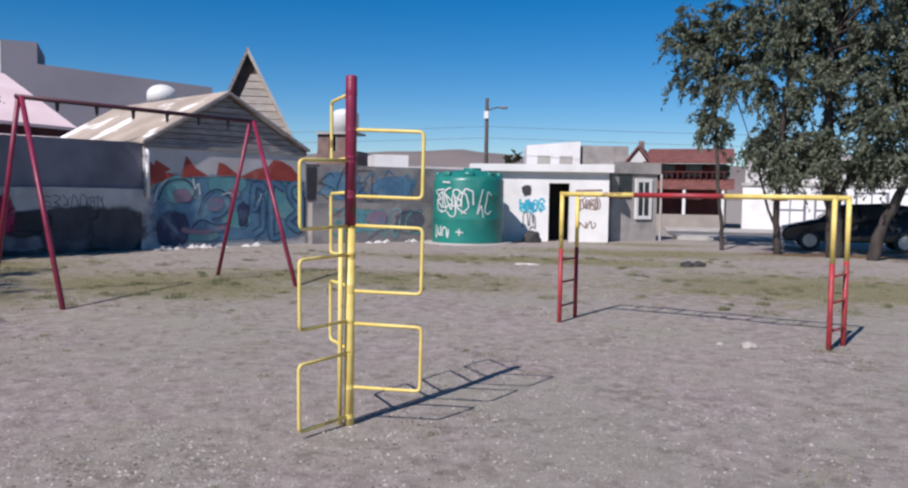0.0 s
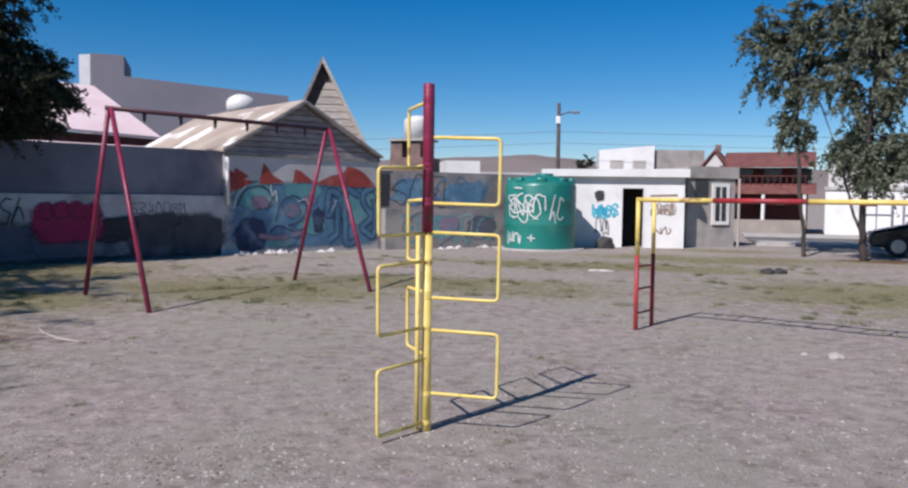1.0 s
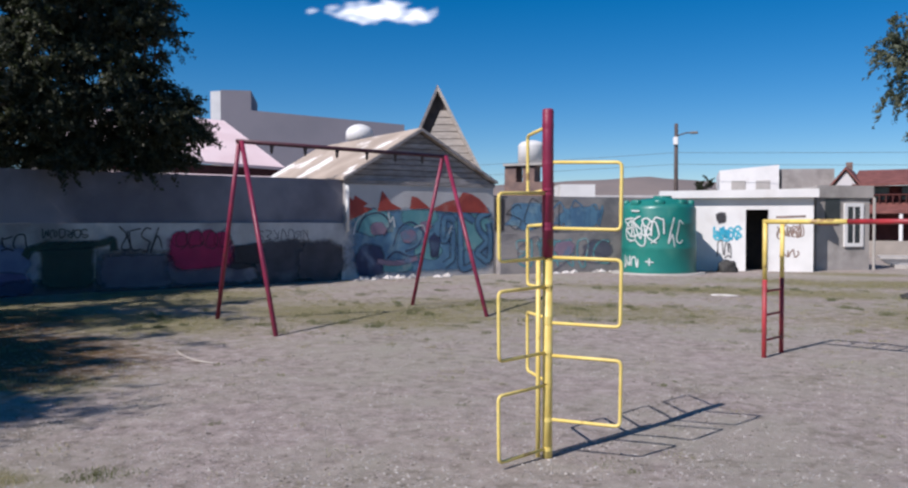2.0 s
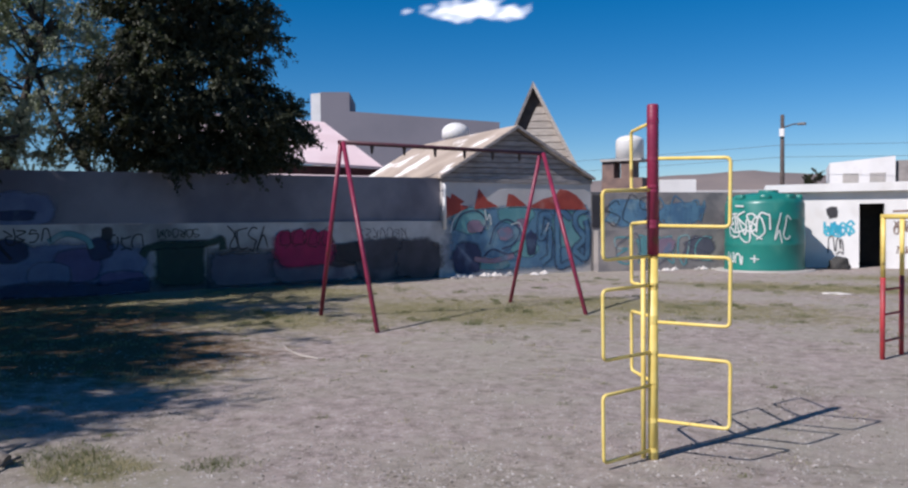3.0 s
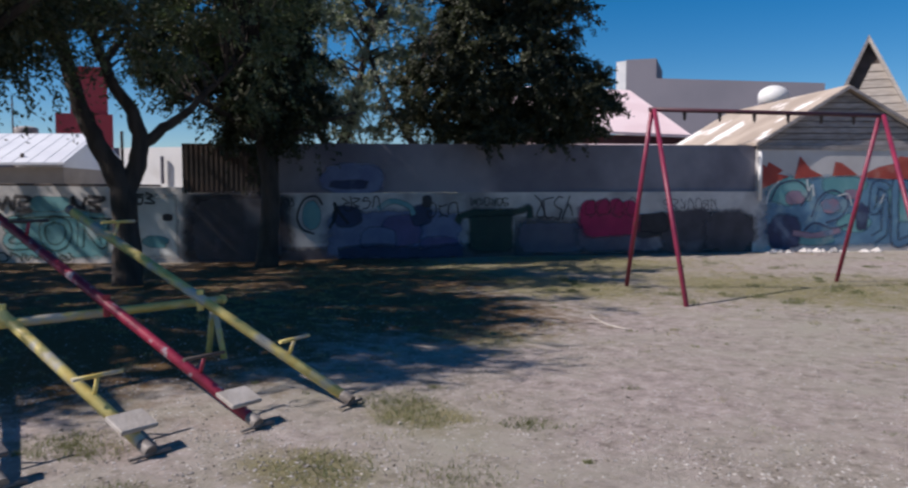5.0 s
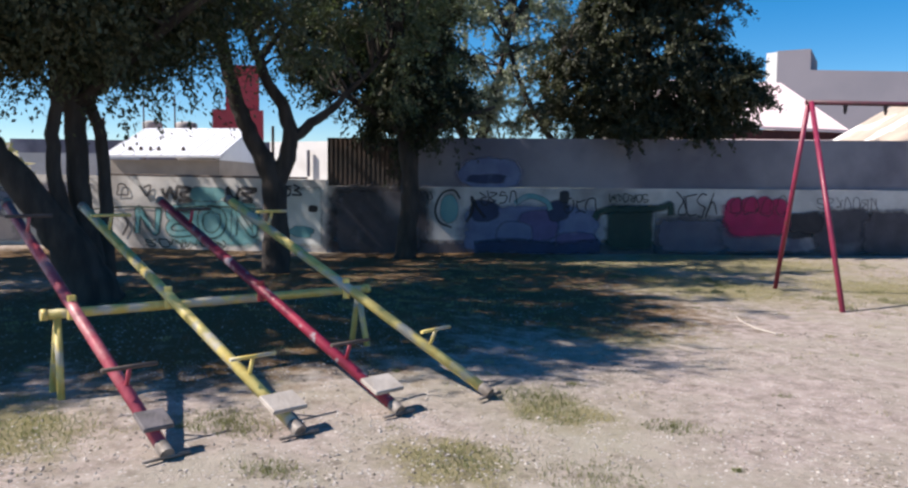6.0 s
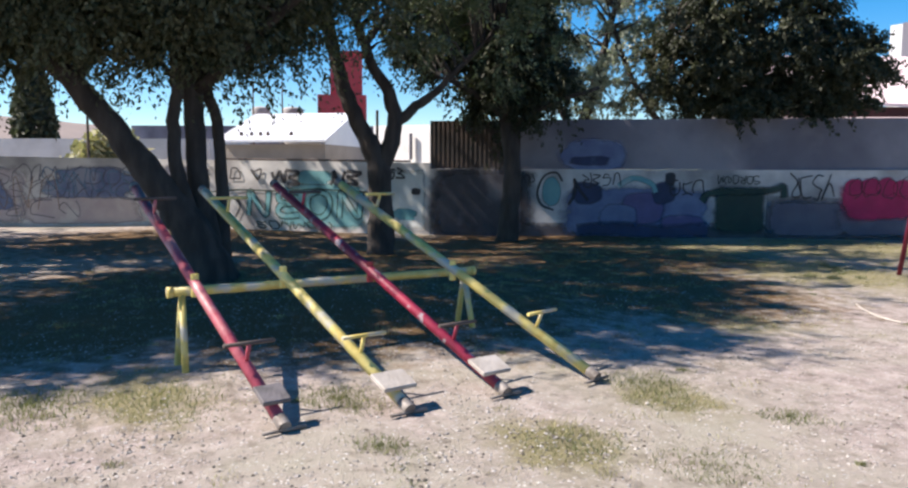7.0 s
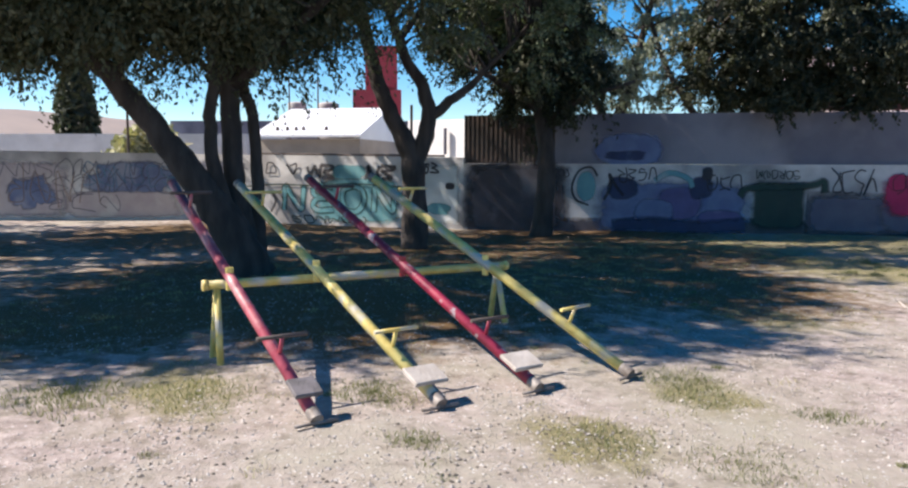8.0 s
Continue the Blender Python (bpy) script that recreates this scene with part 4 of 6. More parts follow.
# ---- parked car ----
def car():
    c = thing("car", "black hatchback parked in the shade of the trees", "car")
    m = pose(7.9, 27.0, 0.02, 0, 0, 172)
    prof = [(2.05, 0.28), (2.1, 0.55), (2.0, 0.72), (1.15, 0.93), (0.98, 0.95), (0.35, 1.42), (-0.9, 1.47), (-1.6, 1.38), (-2.0, 0.98), (-2.08, 0.6), (-2.02, 0.28)]
    bm = prism(prof, 1.7, Matrix.Translation((0, -0.85, 0)))
    for v in bm.verts:
        if v.co.z > 1.0:
            v.co.y *= 0.78
    bmesh.ops.bevel(bm, geom=list(bm.edges), offset=0.05, segments=2, affect="EDGES")
    bmesh.ops.transform(bm, matrix=m, verts=bm.verts)
    body = part("body", bm, CARPAINT, c, smooth=True)
    for s in (-1, 1):
        for x0, x1, x2, x3 in ((0.82, 0.0, 0.0, 0.36), (-0.08, -0.95, -0.88, -0.08)):
            bm = bmesh.new()
            ys, yt = 0.845 * s, 0.69 * s
            q = [bm.verts.new(m @ Vector(v)) for v in ((x0, ys, 0.98), (x1, ys, 0.98), (x2, yt, 1.38), (x3, yt, 1.38))]
            bm.faces.new(q)
            r = bmesh.ops.extrude_face_region(bm, geom=list(bm.faces))
            bmesh.ops.translate(bm, vec=m.to_3x3() @ Vector((0, 0.03 * s, 0)), verts=[v for v in r["geom"] if isinstance(v, bmesh.types.BMVert)])
            part("side_window", bm, GLASS, c)
        part("headlight", box((1.86, 0.45 * s - 0.16, 0.58), (2.08, 0.45 * s + 0.16, 0.72), m, 0.03), ALLOY, c)
        part("mirror", box((0.78, 0.95 * s - 0.09, 0.95), (0.92, 0.95 * s + 0.09, 1.07), m, 0.03), CARPAINT, c)
        for x in (-1.3, 1.32):
            wl = part("wheel", bar([m @ Vector((x, 0.68 * s, 0.31)), m @ Vector((x, 0.87 * s, 0.31))], 0.31, 22), RUBBER, c)
            part("rim", bar([m @ Vector((x, 0.80 * s, 0.31)), m @ Vector((x, 0.885 * s, 0.31))], 0.20, 16), ALLOY, wl)
    bm = bmesh.new()
    q = [bm.verts.new(m @ Vector(v)) for v in ((1.0, -0.7, 0.97), (1.0, 0.7, 0.97), (0.42, 0.58, 1.41), (0.42, -0.58, 1.41))]
    bm.faces.new(q)
    r = bmesh.ops.extrude_face_region(bm, geom=list(bm.faces))
    bmesh.ops.translate(bm, vec=m.to_3x3() @ Vector((0.04, 0, 0.03)), verts=[v for v in r["geom"] if isinstance(v, bmesh.types.BMVert)])
    part("windscreen", bm, GLASS, c)


car()


# ---- trees ----
def tree(label, stems, crowns, leaf, size, count, seed, reach=1.0, droop=0.3, twigs=True):
    """stems: lines of (x, y, z, radius). crowns: ellipsoids (x, y, z, rx, ry, rz, clumps). count: leaves in a clump."""
    rng = np.random.default_rng(seed)
    x, y = stems[0][0][:2]
    t = thing("tree", label, "tree", at=(0, 0, 0))
    ends = []
    for i, s in enumerate(stems):
        knots = [np.array(k) for k in s]
        knots = [2 * knots[0] - knots[1]] + knots + [2 * knots[-1] - knots[-2]]
        pts, rad = [], []
        for a, b, c, d in zip(knots, knots[1:], knots[2:], knots[3:]):
            for k in range(5):
                u = k / 5
                q = 0.5 * (2 * b + (c - a) * u + (2 * a - 5 * b + 4 * c - d) * u * u + (3 * b - a - 3 * c + d) * u ** 3)
                pts.append(Vector(q[:3]) + Vector(rng.normal(0, 0.010, 3)))
                rad.append(float(max(0.01, q[3]) * (1 + rng.normal(0, 0.035))))
        pts.append(Vector(s[-1][:3]))
        rad.append(s[-1][3])
        part("trunk" if i == 0 else "limb", bar(pts, rad, 14), BARK, t, smooth=True)
        ends += [(p, r) for p, r in zip(pts, rad) if p.z > 1.9]
    V, F = [], []
    bm = bmesh.new()
    for cx, cy, cz, rx, ry, rz, clumps in crowns:
        for _ in range(clumps):
            d = rng.normal(0, 1, 3)
            d /= np.linalg.norm(d)
            rr = rng.uniform(0.25, 1.0) ** 0.5
            c = np.array([cx, cy, cz]) + d * rr * np.array([rx, ry, rz]) * (1 + 0.7 * noise.noise(Vector(d) * 1.9 + Vector((seed, 0, 0))) + 0.45 * noise.noise(Vector(d) * 4.5 + Vector((0, seed, 0))))
            if twigs and rng.random() < 0.5 and ends:
                p, r = min(ends, key=lambda e: (e[0] - Vector(c)).length + rng.random() * 0.8)
                mid = p.lerp(Vector(c), 0.5) + Vector((0, 0, 0.12 * (Vector(c) - p).length))
                tube(bm, [p, mid, Vector(c)], [min(r * 0.6, 0.05), 0.022, 0.006], 5, False)
            spread = rng.uniform(0.2, 0.6) * reach
            n = int(count * rng.uniform(0.5, 1.4))
            # leaves sit along thin shoots that fan outwards and hang
            shoots = max(3, n // 38)
            way = rng.normal(0, 1, (shoots, 3)) + d * 0.8 + np.array([0, 0, -droop])
            way /= np.linalg.norm(way, axis=1)[:, None]
            far = spread * 2.3 * rng.uniform(0.35, 1.15, shoots)
            pick = rng.integers(0, shoots, n)
            u = rng.uniform(0.05, 1, n)
            pos = c + way[pick] * (far[pick] * u)[:, None] * np.array([1, 1, 0.75]) + rng.normal(0, 0.04 * reach + 0.01, (n, 3))
            pos[:, 2] -= droop * 0.45 * far[pick] * u * u
            ax = way[pick] * 0.9 + rng.normal(0, 0.75, (n, 3)) + np.array([0, 0, -droop])
            ax /= np.linalg.norm(ax, axis=1)[:, None]
            sd = np.cross(ax, rng.normal(0, 1, (n, 3)))
            sd /= np.linalg.norm(sd, axis=1)[:, None]
            ln = size * rng.uniform(0.6, 1.35, n)[:, None]
            a, b2, c2, d2 = pos - ax * ln / 2, pos + sd * ln * 0.23, pos + ax * ln / 2, pos - sd * ln * 0.23
            k0 = sum(len(v) for v in V)
            V.append(np.stack([a, b2, c2, d2], 1).reshape(-1, 3))
            F.append(k0 + np.arange(4 * n).reshape(-1, 4))
    tagged(part("branch_work", bm, BARK, t, smooth=True), kind="stuff")
    if V:
        v, f = np.concatenate(V), np.concatenate(F)
        me = bpy.data.meshes.new("crown")
        me.vertices.add(len(v))
        me.vertices.foreach_set("co", v.ravel())
        me.loops.add(len(f) * 4)
        me.loops.foreach_set("vertex_index", f.ravel())
        me.polygons.add(len(f))
        me.polygons.foreach_set("loop_start", np.arange(0, len(f) * 4, 4))
        me.update()
        me.validate()
        me.materials.append(leaf)
        ob = new("crown", me)
        ob.parent = t
    return t


# the many-stemmed tree over the seesaws
tree("large leaning tree with several trunks and dark dense crown",
     [[(-11.3, 0.55, -0.1, 0.42), (-11.3, 0.42, 0.35, 0.34), (-11.29, 0.2, 0.85, 0.26), (-11.28, -0.1, 1.3, 0.21), (-11.29, -0.47, 1.81, 0.18), (-11.29, -0.85, 2.33, 0.16), (-11.27, -1.28, 2.84, 0.14), (-11.2, -1.99, 3.43, 0.11), (-11.0, -3.1, 4.3, 0.07)],
      [(-11.3, 0.32, 0.8, 0.12), (-11.28, 0.12, 1.5, 0.10), (-11.28, 0.08, 2.2, 0.085), (-11.27, 0.14, 2.7, 0.08), (-10.9, 0.1, 3.8, 0.06)],
      [(-11.5, 0.5, 0.4, 0.22), (-11.56, 0.42, 1.26, 0.15), (-11.56, 0.38, 2.07, 0.14), (-11.56, 0.36, 3.02, 0.13), (-11.5, 0.45, 4.2, 0.11), (-11.2, 0.6, 5.6, 0.06)],
      [(-11.7, 0.72, 0.3, 0.14), (-11.83, 0.74, 1.42, 0.09), (-11.84, 0.70, 2.25, 0.085), (-11.84, 0.58, 2.9, 0.09), (-12.2, 1.3, 4.2, 0.05)],
      [(-11.56, 0.38, 2.6, 0.09), (-10.6, 1.2, 3.4, 0.07), (-9.4, 1.9, 4.0, 0.04)],
      [(-11.5, 0.45, 4.2, 0.09), (-10.2, -0.4, 5.0, 0.06), (-8.7, -1.1, 5.5, 0.03)]],
     [(-11.4, 0.4, 4.9, 2.4, 2.4, 1.5, 170), (-11.2, -2.4, 4.6, 2.3, 2.0, 1.2, 140), (-10.6, 1.2, 5.0, 1.5, 1.6, 0.9, 50), (-11.6, 0.2, 6.6, 2.4, 2.8, 1.2, 50), (-10.8, -4.8, 4.9, 2.0, 2.4, 1.2, 80),
      # the lobes south of y = -4 lie out of view, added to deepen the shade
      (-9.3, -1.8, 5.3, 1.6, 1.8, 0.9, 60), (-10.0, -4.6, 5.3, 1.4, 2.0, 0.9, 60), (-9.4, -4.9, 5.4, 1.3, 1.6, 0.8, 80), (-10.6, -7.0, 5.7, 1.6, 1.6, 0.8, 70), (-12.4, -7.4, 5.8, 2.4, 2.4, 1.2, 90), (-11.4, -0.8, 3.8, 1.4, 2.2, 0.5, 60), (-11.2, 0.4, 3.4, 0.9, 0.8, 0.3, 40), (-11.0, -1.9, 3.5, 1.0, 1.0, 0.5, 50), (-11.0, -2.7, 3.3, 0.7, 0.6, 0.4, 22), (-8.4, -1.1, 5.6, 1.1, 1.3, 0.6, 64), (-11.6, 1.2, 3.5, 0.6, 0.7, 0.35, 18), (-10.9, -3.6, 3.5, 0.8, 0.9, 0.5, 30), (-11.4, -1.0, 3.5, 0.9, 1.1, 0.35, 34), (-12.4, -2.6, 3.6, 0.9, 1.0, 0.5, 30)],
     LEAF_OLIVE, 0.078, 420, 11, reach=0.95, droop=0.5)
# forked tree behind it
tree("forked tree with two dark limbs and open leafy crown",
     [[(-14.07, 3.79, -0.1, 0.27), (-14.06, 3.8, 0.86, 0.22), (-14.07, 3.76, 1.6, 0.21), (-14.14, 3.53, 2.17, 0.16), (-14.22, 3.23, 2.85, 0.14), (-14.27, 3.03, 3.57, 0.12), (-14.3, 2.89, 4.28, 0.10), (-14.3, 2.7, 5.6, 0.06)],
      [(-14.07, 3.76, 1.5, 0.19), (-13.99, 4.02, 2.23, 0.15), (-14.0, 3.99, 2.86, 0.12), (-14.09, 3.69, 3.37, 0.10), (-14.14, 3.54, 3.78, 0.09), (-14.22, 3.24, 4.6, 0.06)],
      [(-13.99, 4.02, 2.33, 0.10), (-13.89, 4.34, 2.65, 0.09), (-13.75, 4.74, 2.96, 0.07), (-13.6, 5.12, 3.38, 0.05), (-13.3, 5.9, 4.2, 0.03)]],
     [(-14.0, 3.2, 5.2, 2.2, 2.4, 1.1, 80), (-13.2, 2.2, 4.7, 1.3, 1.4, 0.5, 34), (-13.6, 5.3, 4.5, 1.5, 1.5, 0.9, 34), (-14.0, 1.8, 4.9, 1.5, 1.3, 0.9, 26), (-13.4, 3.6, 7.0, 2.2, 2.4, 1.0, 44), (-12.6, 4.4, 6.2, 1.7, 2.2, 0.9, 46), (-13.2, 6.2, 5.8, 1.5, 1.6, 0.8, 26)],
     LEAF_MID, 0.085, 240, 12, reach=0.95, droop=0.4)
# broad tree beside them, whose crown shades the corner of the park
tree("broad shade tree with a thick trunk and drooping pale leaves",
     [[(-16.6, -7.6, -0.1, 0.35), (-16.6, -7.5, 1.5, 0.28), (-16.7, -7.2, 3.0, 0.22), (-16.8, -6.6, 5.0, 0.14), (-17.0, -5.6, 7.0, 0.06)],
      [(-16.7, -7.2, 2.8, 0.15), (-17.4, -5.2, 4.6, 0.1), (-17.8, -2.8, 6.2, 0.06)],
      [(-16.7, -7.2, 2.9, 0.14), (-15.2, -6.4, 4.6, 0.09), (-14.0, -5.4, 6.0, 0.05)]],
     [(-16.8, -6.2, 6.2, 3.2, 3.0, 1.6, 160), (-17.6, -2.4, 6.8, 2.4, 2.6, 1.1, 80), (-14.4, -4.6, 6.6, 2.0, 2.4, 1.1, 90), (-20.4, -4.6, 6.6, 2.4, 2.6, 1.2, 60), (-19.6, -8.4, 5.6, 2.4, 2.6, 1.6, 70), (-17.4, 0.6, 7.6, 2.0, 1.6, 0.8, 60), (-22.0, -3.0, 6.6, 2.2, 2.5, 1.0, 50), (-19.5, -0.5, 7.1, 2.0, 2.0, 0.8, 45), (-23.5, -10.5, 6.2, 2.6, 3.0, 1.2, 90), (-21.0, -8.0, 6.4, 2.0, 2.0, 1.0, 50)],
     LEAF_MID, 0.14, 230, 16, droop=0.6)
# tree against the painted wall
tree("dark conifer-like tree close against the painted wall",
     [[(-15.95, 7.27, -0.1, 0.26), (-15.9, 7.32, 0.86, 0.20), (-15.88, 7.36, 1.62, 0.19), (-15.94, 7.24, 2.62, 0.17), (-16.0, 7.11, 3.86, 0.13), (-16.03, 7.04, 5.6, 0.08), (-16.0, 7.0, 7.2, 0.04)],
      [(-15.94, 7.24, 2.5, 0.08), (-15.3, 8.0, 3.0, 0.06), (-14.7, 8.8, 3.3, 0.03)],
      [(-15.94, 7.24, 2.7, 0.08), (-15.6, 6.2, 3.2, 0.06), (-15.3, 5.3, 3.5, 0.03)]],
     [(-15.9, 7.2, 3.6, 0.8, 0.9, 0.9, 70), (-15.95, 7.15, 5.2, 0.85, 0.95, 1.2, 90), (-16.0, 7.05, 7.0, 0.75, 0.85, 1.3, 70), (-15.6, 8.0, 3.6, 0.5, 0.6, 0.4, 14), (-16.4, 6.2, 4.4, 0.6, 0.7, 0.8, 24), (-17.4, 5.8, 4.9, 0.9, 1.1, 0.9, 56), (-16.6, 8.1, 5.0, 0.6, 0.8, 0.9, 30), (-17.2, 7.2, 4.2, 0.6, 0.7, 0.6, 24)],
     LEAF_DARK, 0.10, 400, 13, reach=0.75, droop=0.8)
# big dark tree behind the wall
tree("tall dense dark tree rising behind the grey wall",
     [[(-15.5, 13.7, -0.1, 0.28), (-15.5, 13.7, 2.0, 0.25), (-15.3, 13.5, 4.5, 0.18), (-15.1, 13.3, 7.2, 0.07)],
      [(-15.5, 13.7, 2.6, 0.11), (-14.6, 14.0, 3.8, 0.07), (-14.0, 14.4, 4.7, 0.04)],
      [(-15.5, 13.7, 2.7, 0.11), (-15.8, 12.3, 4.0, 0.07), (-16.2, 11.6, 4.8, 0.04)]],
     [(-15.1, 13.0, 4.9, 1.7, 2.0, 1.8, 190), (-15.1, 12.9, 7.4, 1.6, 1.9, 1.8, 150), (-14.0, 14.3, 4.2, 1.0, 1.1, 0.9, 46), (-15.7, 12.2, 3.7, 1.3, 1.5, 0.8, 60), (-14.2, 14.0, 5.9, 0.9, 0.9, 0.9, 34), (-13.6, 14.8, 3.9, 0.5, 0.6, 0.6, 22), (-14.1, 14.6, 3.3, 0.8, 0.8, 0.35, 22), (-14.3, 14.0, 7.0, 0.7, 0.7, 0.6, 18), (-15.0, 13.4, 3.2, 1.2, 1.3, 0.3, 34)],
     LEAF_DARK, 0.105, 330, 14, reach=0.72, droop=0.45)
# paler open tree behind the wall
tree("open pale grey-green tree behind the wall",
     [[(-19.6, 11.2, -0.1, 0.22), (-19.6, 11.2, 2.2, 0.18), (-19.4, 11.6, 4.0, 0.12), (-19.2, 12.2, 6.5, 0.06)],
      [(-19.6, 11.2, 2.4, 0.13), (-19.7, 10.2, 4.0, 0.09), (-19.9, 9.2, 6.0, 0.05)],
      [(-18.4, 13.2, 2.6, 0.10), (-18.8, 12.4, 4.0, 0.08), (-19.0, 11.8, 5.6, 0.04)]],
     [(-19.5, 10.6, 5.6, 1.6, 2.6, 1.8, 90), (-19.4, 11.0, 7.8, 1.7, 2.8, 1.2, 60), (-19.4, 9.4, 3.9, 1.2, 1.6, 0.9, 44), (-19.6, 11.8, 3.7, 1.0, 1.4, 0.7, 30), (-18.9, 12.6, 6.0, 1.1, 1.2, 1.6, 34)],
     LEAF_PALE, 0.105, 190, 15, reach=0.85, droop=0.8)
# trees along the street
tree("street tree with a thin trunk and open crown",
     [[(3.8, 25.5, -0.1, 0.07), (3.75, 25.5, 0.9, 0.055), (3.64, 25.52, 1.7, 0.055), (3.6, 26.0, 3.2, 0.055), (3.5, 26.3, 5.0, 0.04)]],
     [(3.6, 26.0, 5.6, 1.0, 1.2, 1.7, 34), (4.5, 25.4, 6.8, 1.3, 1.4, 1.2, 34), (3.4, 26.0, 3.9, 0.5, 0.6, 0.5, 9), (2.8, 26.2, 6.4, 0.8, 0.9, 1.1, 26)], LEAF_STREET, 0.115, 250, 21, reach=0.75, droop=0.7)
tree("street tree with a straight dark trunk",
     [[(5.17, 24.3, -0.1, 0.11), (5.1, 24.3, 1.14, 0.09), (5.14, 24.28, 2.13, 0.085), (5.17, 24.27, 3.44, 0.07), (5.3, 24.3, 5.4, 0.04)],
      [(5.12, 24.28, 0.7, 0.04), (4.85, 24.35, 1.4, 0.035), (4.6, 24.4, 2.4, 0.03), (4.3, 24.5, 3.4, 0.02)]],
     [(5.3, 24.4, 5.0, 1.3, 1.4, 1.6, 40), (5.6, 24.6, 7.2, 1.6, 1.7, 1.3, 40), (5.2, 24.0, 2.9, 1.0, 0.9, 0.6, 30)], LEAF_STREET, 0.115, 320, 22, reach=0.8, droop=0.8)
tree("street tree with a thick dark trunk and full crown",
     [[(6.5, 23.5, -0.1, 0.24), (6.45, 23.5, 1.03, 0.2), (6.33, 23.52, 2.29, 0.17), (6.2, 23.55, 3.85, 0.12), (6.2, 23.5, 6, 0.06)],
      [(6.4, 23.5, 1.2, 0.08), (6.9, 23.6, 2.4, 0.06), (7.3, 23.7, 3.6, 0.05)],
      [(6.45, 23.5, 0.9, 0.07), (6.1, 23.5, 2.0, 0.055), (5.9, 23.6, 3.4, 0.03)]],
     [(6.7, 23.7, 4.8, 1.5, 1.5, 1.6, 54), (7.0, 23.8, 7.2, 1.8, 1.8, 1.4, 50), (6.6, 23.4, 2.9, 1.4, 1.0, 0.65, 46)], LEAF_STREET, 0.115, 320, 23, reach=0.8, droop=0.8)
tree("leaning street tree with dark trunk and full crown",
     [[(7.24, 22.76, -0.1, 0.17), (7.4, 22.71, 0.77, 0.14), (7.75, 22.61, 1.68, 0.12), (8.02, 22.52, 2.57, 0.11), (8.6, 22.4, 4.4, 0.07)]],
     [(8.6, 22.8, 4.6, 1.6, 1.6, 1.5, 54), (8.8, 23.0, 6.9, 2.0, 1.9, 1.4, 54), (8.3, 22.6, 2.9, 1.3, 1.0, 0.65, 44)], LEAF_STREET, 0.115, 320, 24, reach=0.8, droop=0.8)

tree("small dark far tree beside the street pole",
     [[(-5.3, 46.6, -0.1, 0.12), (-5.3, 46.6, 2.5, 0.09), (-5.3, 46.6, 3.6, 0.04)]],
     [(-5.3, 46.6, 3.4, 0.5, 0.5, 0.55, 16)], LEAF_DARK, 0.16, 120, 41, reach=0.5)

# ---- distance ----
def hill(name, label, pts, depth):
    """A far ridge with its foot on the ground."""
    verts, faces = [], []
    k = 60
    for i in range(k + 1):
        u = i / k
        x, y, z = [float(np.interp(u, [p[0] for p in pts], [p[j] for p in pts])) for j in (1, 2, 3)]
        z += 2.0 * noise.noise((u * 14, depth, 0))
        d = Vector((x, y, 0)).normalized()
        verts += [(x - d.x * depth, y - d.y * depth, -2), (x, y, max(0, z)), (x + d.x * depth, y + d.y * depth, -2)]
    for i in range(k):
        for j in (0, 1):
            a = 3 * i + j
            faces.append((a, a + 1, a + 4, a + 3))
    tagged(raw(name, verts, faces, HILL, smooth=True), label, "hill", kind="structure")


hill("backdrop_hill", "bare brown hills on the horizon", [(0, -420, 520, 14), (0.3, -240, 600, 30), (0.5, -120, 640, 37), (0.62, -60, 650, 31), (0.8, 120, 640, 24), (1, 300, 560, 14)], 160)
hill("backdrop_ridge", "low bare ridge beyond the town", [(0, -620, -260, 44), (0.4, -680, -60, 38), (0.6, -680, 40, 28), (1, -560, 320, 24)], 160)

pp = thing("poplar", "slim dark poplar far beyond the wall", "tree")
rng = np.random.default_rng(5)
n = 5000
hh = rng.uniform(0, 1, n)
a = rng.uniform(0, 2 * math.pi, n)
r = 1.5 * np.sin(np.pi * (0.08 + 0.9 * hh)) ** 0.6 * rng.uniform(0.3, 1, n) ** 0.5
pos = np.stack([-69.4 + r * np.cos(a), -6.9 + r * np.sin(a), 0.8 + 8.6 * hh], 1)
off = rng.normal(0, 0.22, (n, 3, 3))
raw("crown", (pos[:, None] + off).reshape(-1, 3).tolist(), np.arange(3 * n).reshape(-1, 3).tolist(), LEAF_DARK, pp)
part("trunk", bar([(-69.4, -6.9, -0.1), (-69.4, -6.9, 5)], [0.25, 0.1], 8), BARK, pp)


bush = thing("bush", "pale green bush beyond the low wall", "bush")
n = 5000
dd = rng.normal(0, 1, (n, 3))
dd /= np.linalg.norm(dd, axis=1)[:, None]
pos = np.array([-36.0, -1.2, 1.4]) + dd * np.array([1.2, 1.5, 1.5]) * rng.uniform(0.3, 1, (n, 1)) ** 0.5 * (1 + 0.25 * np.sin(5 * dd[:, :1] + 3 * dd[:, 1:2]))
off = rng.normal(0, 0.12, (n, 3, 3))
raw("foliage", (pos[:, None] + off).reshape(-1, 3).tolist(), np.arange(3 * n).reshape(-1, 3).tolist(), DRYGRASS, bush)
part("stem", bar([(-36, -1.2, -0.1), (-36, -1.2, 1.4)], [0.1, 0.05], 7), BARK, bush)


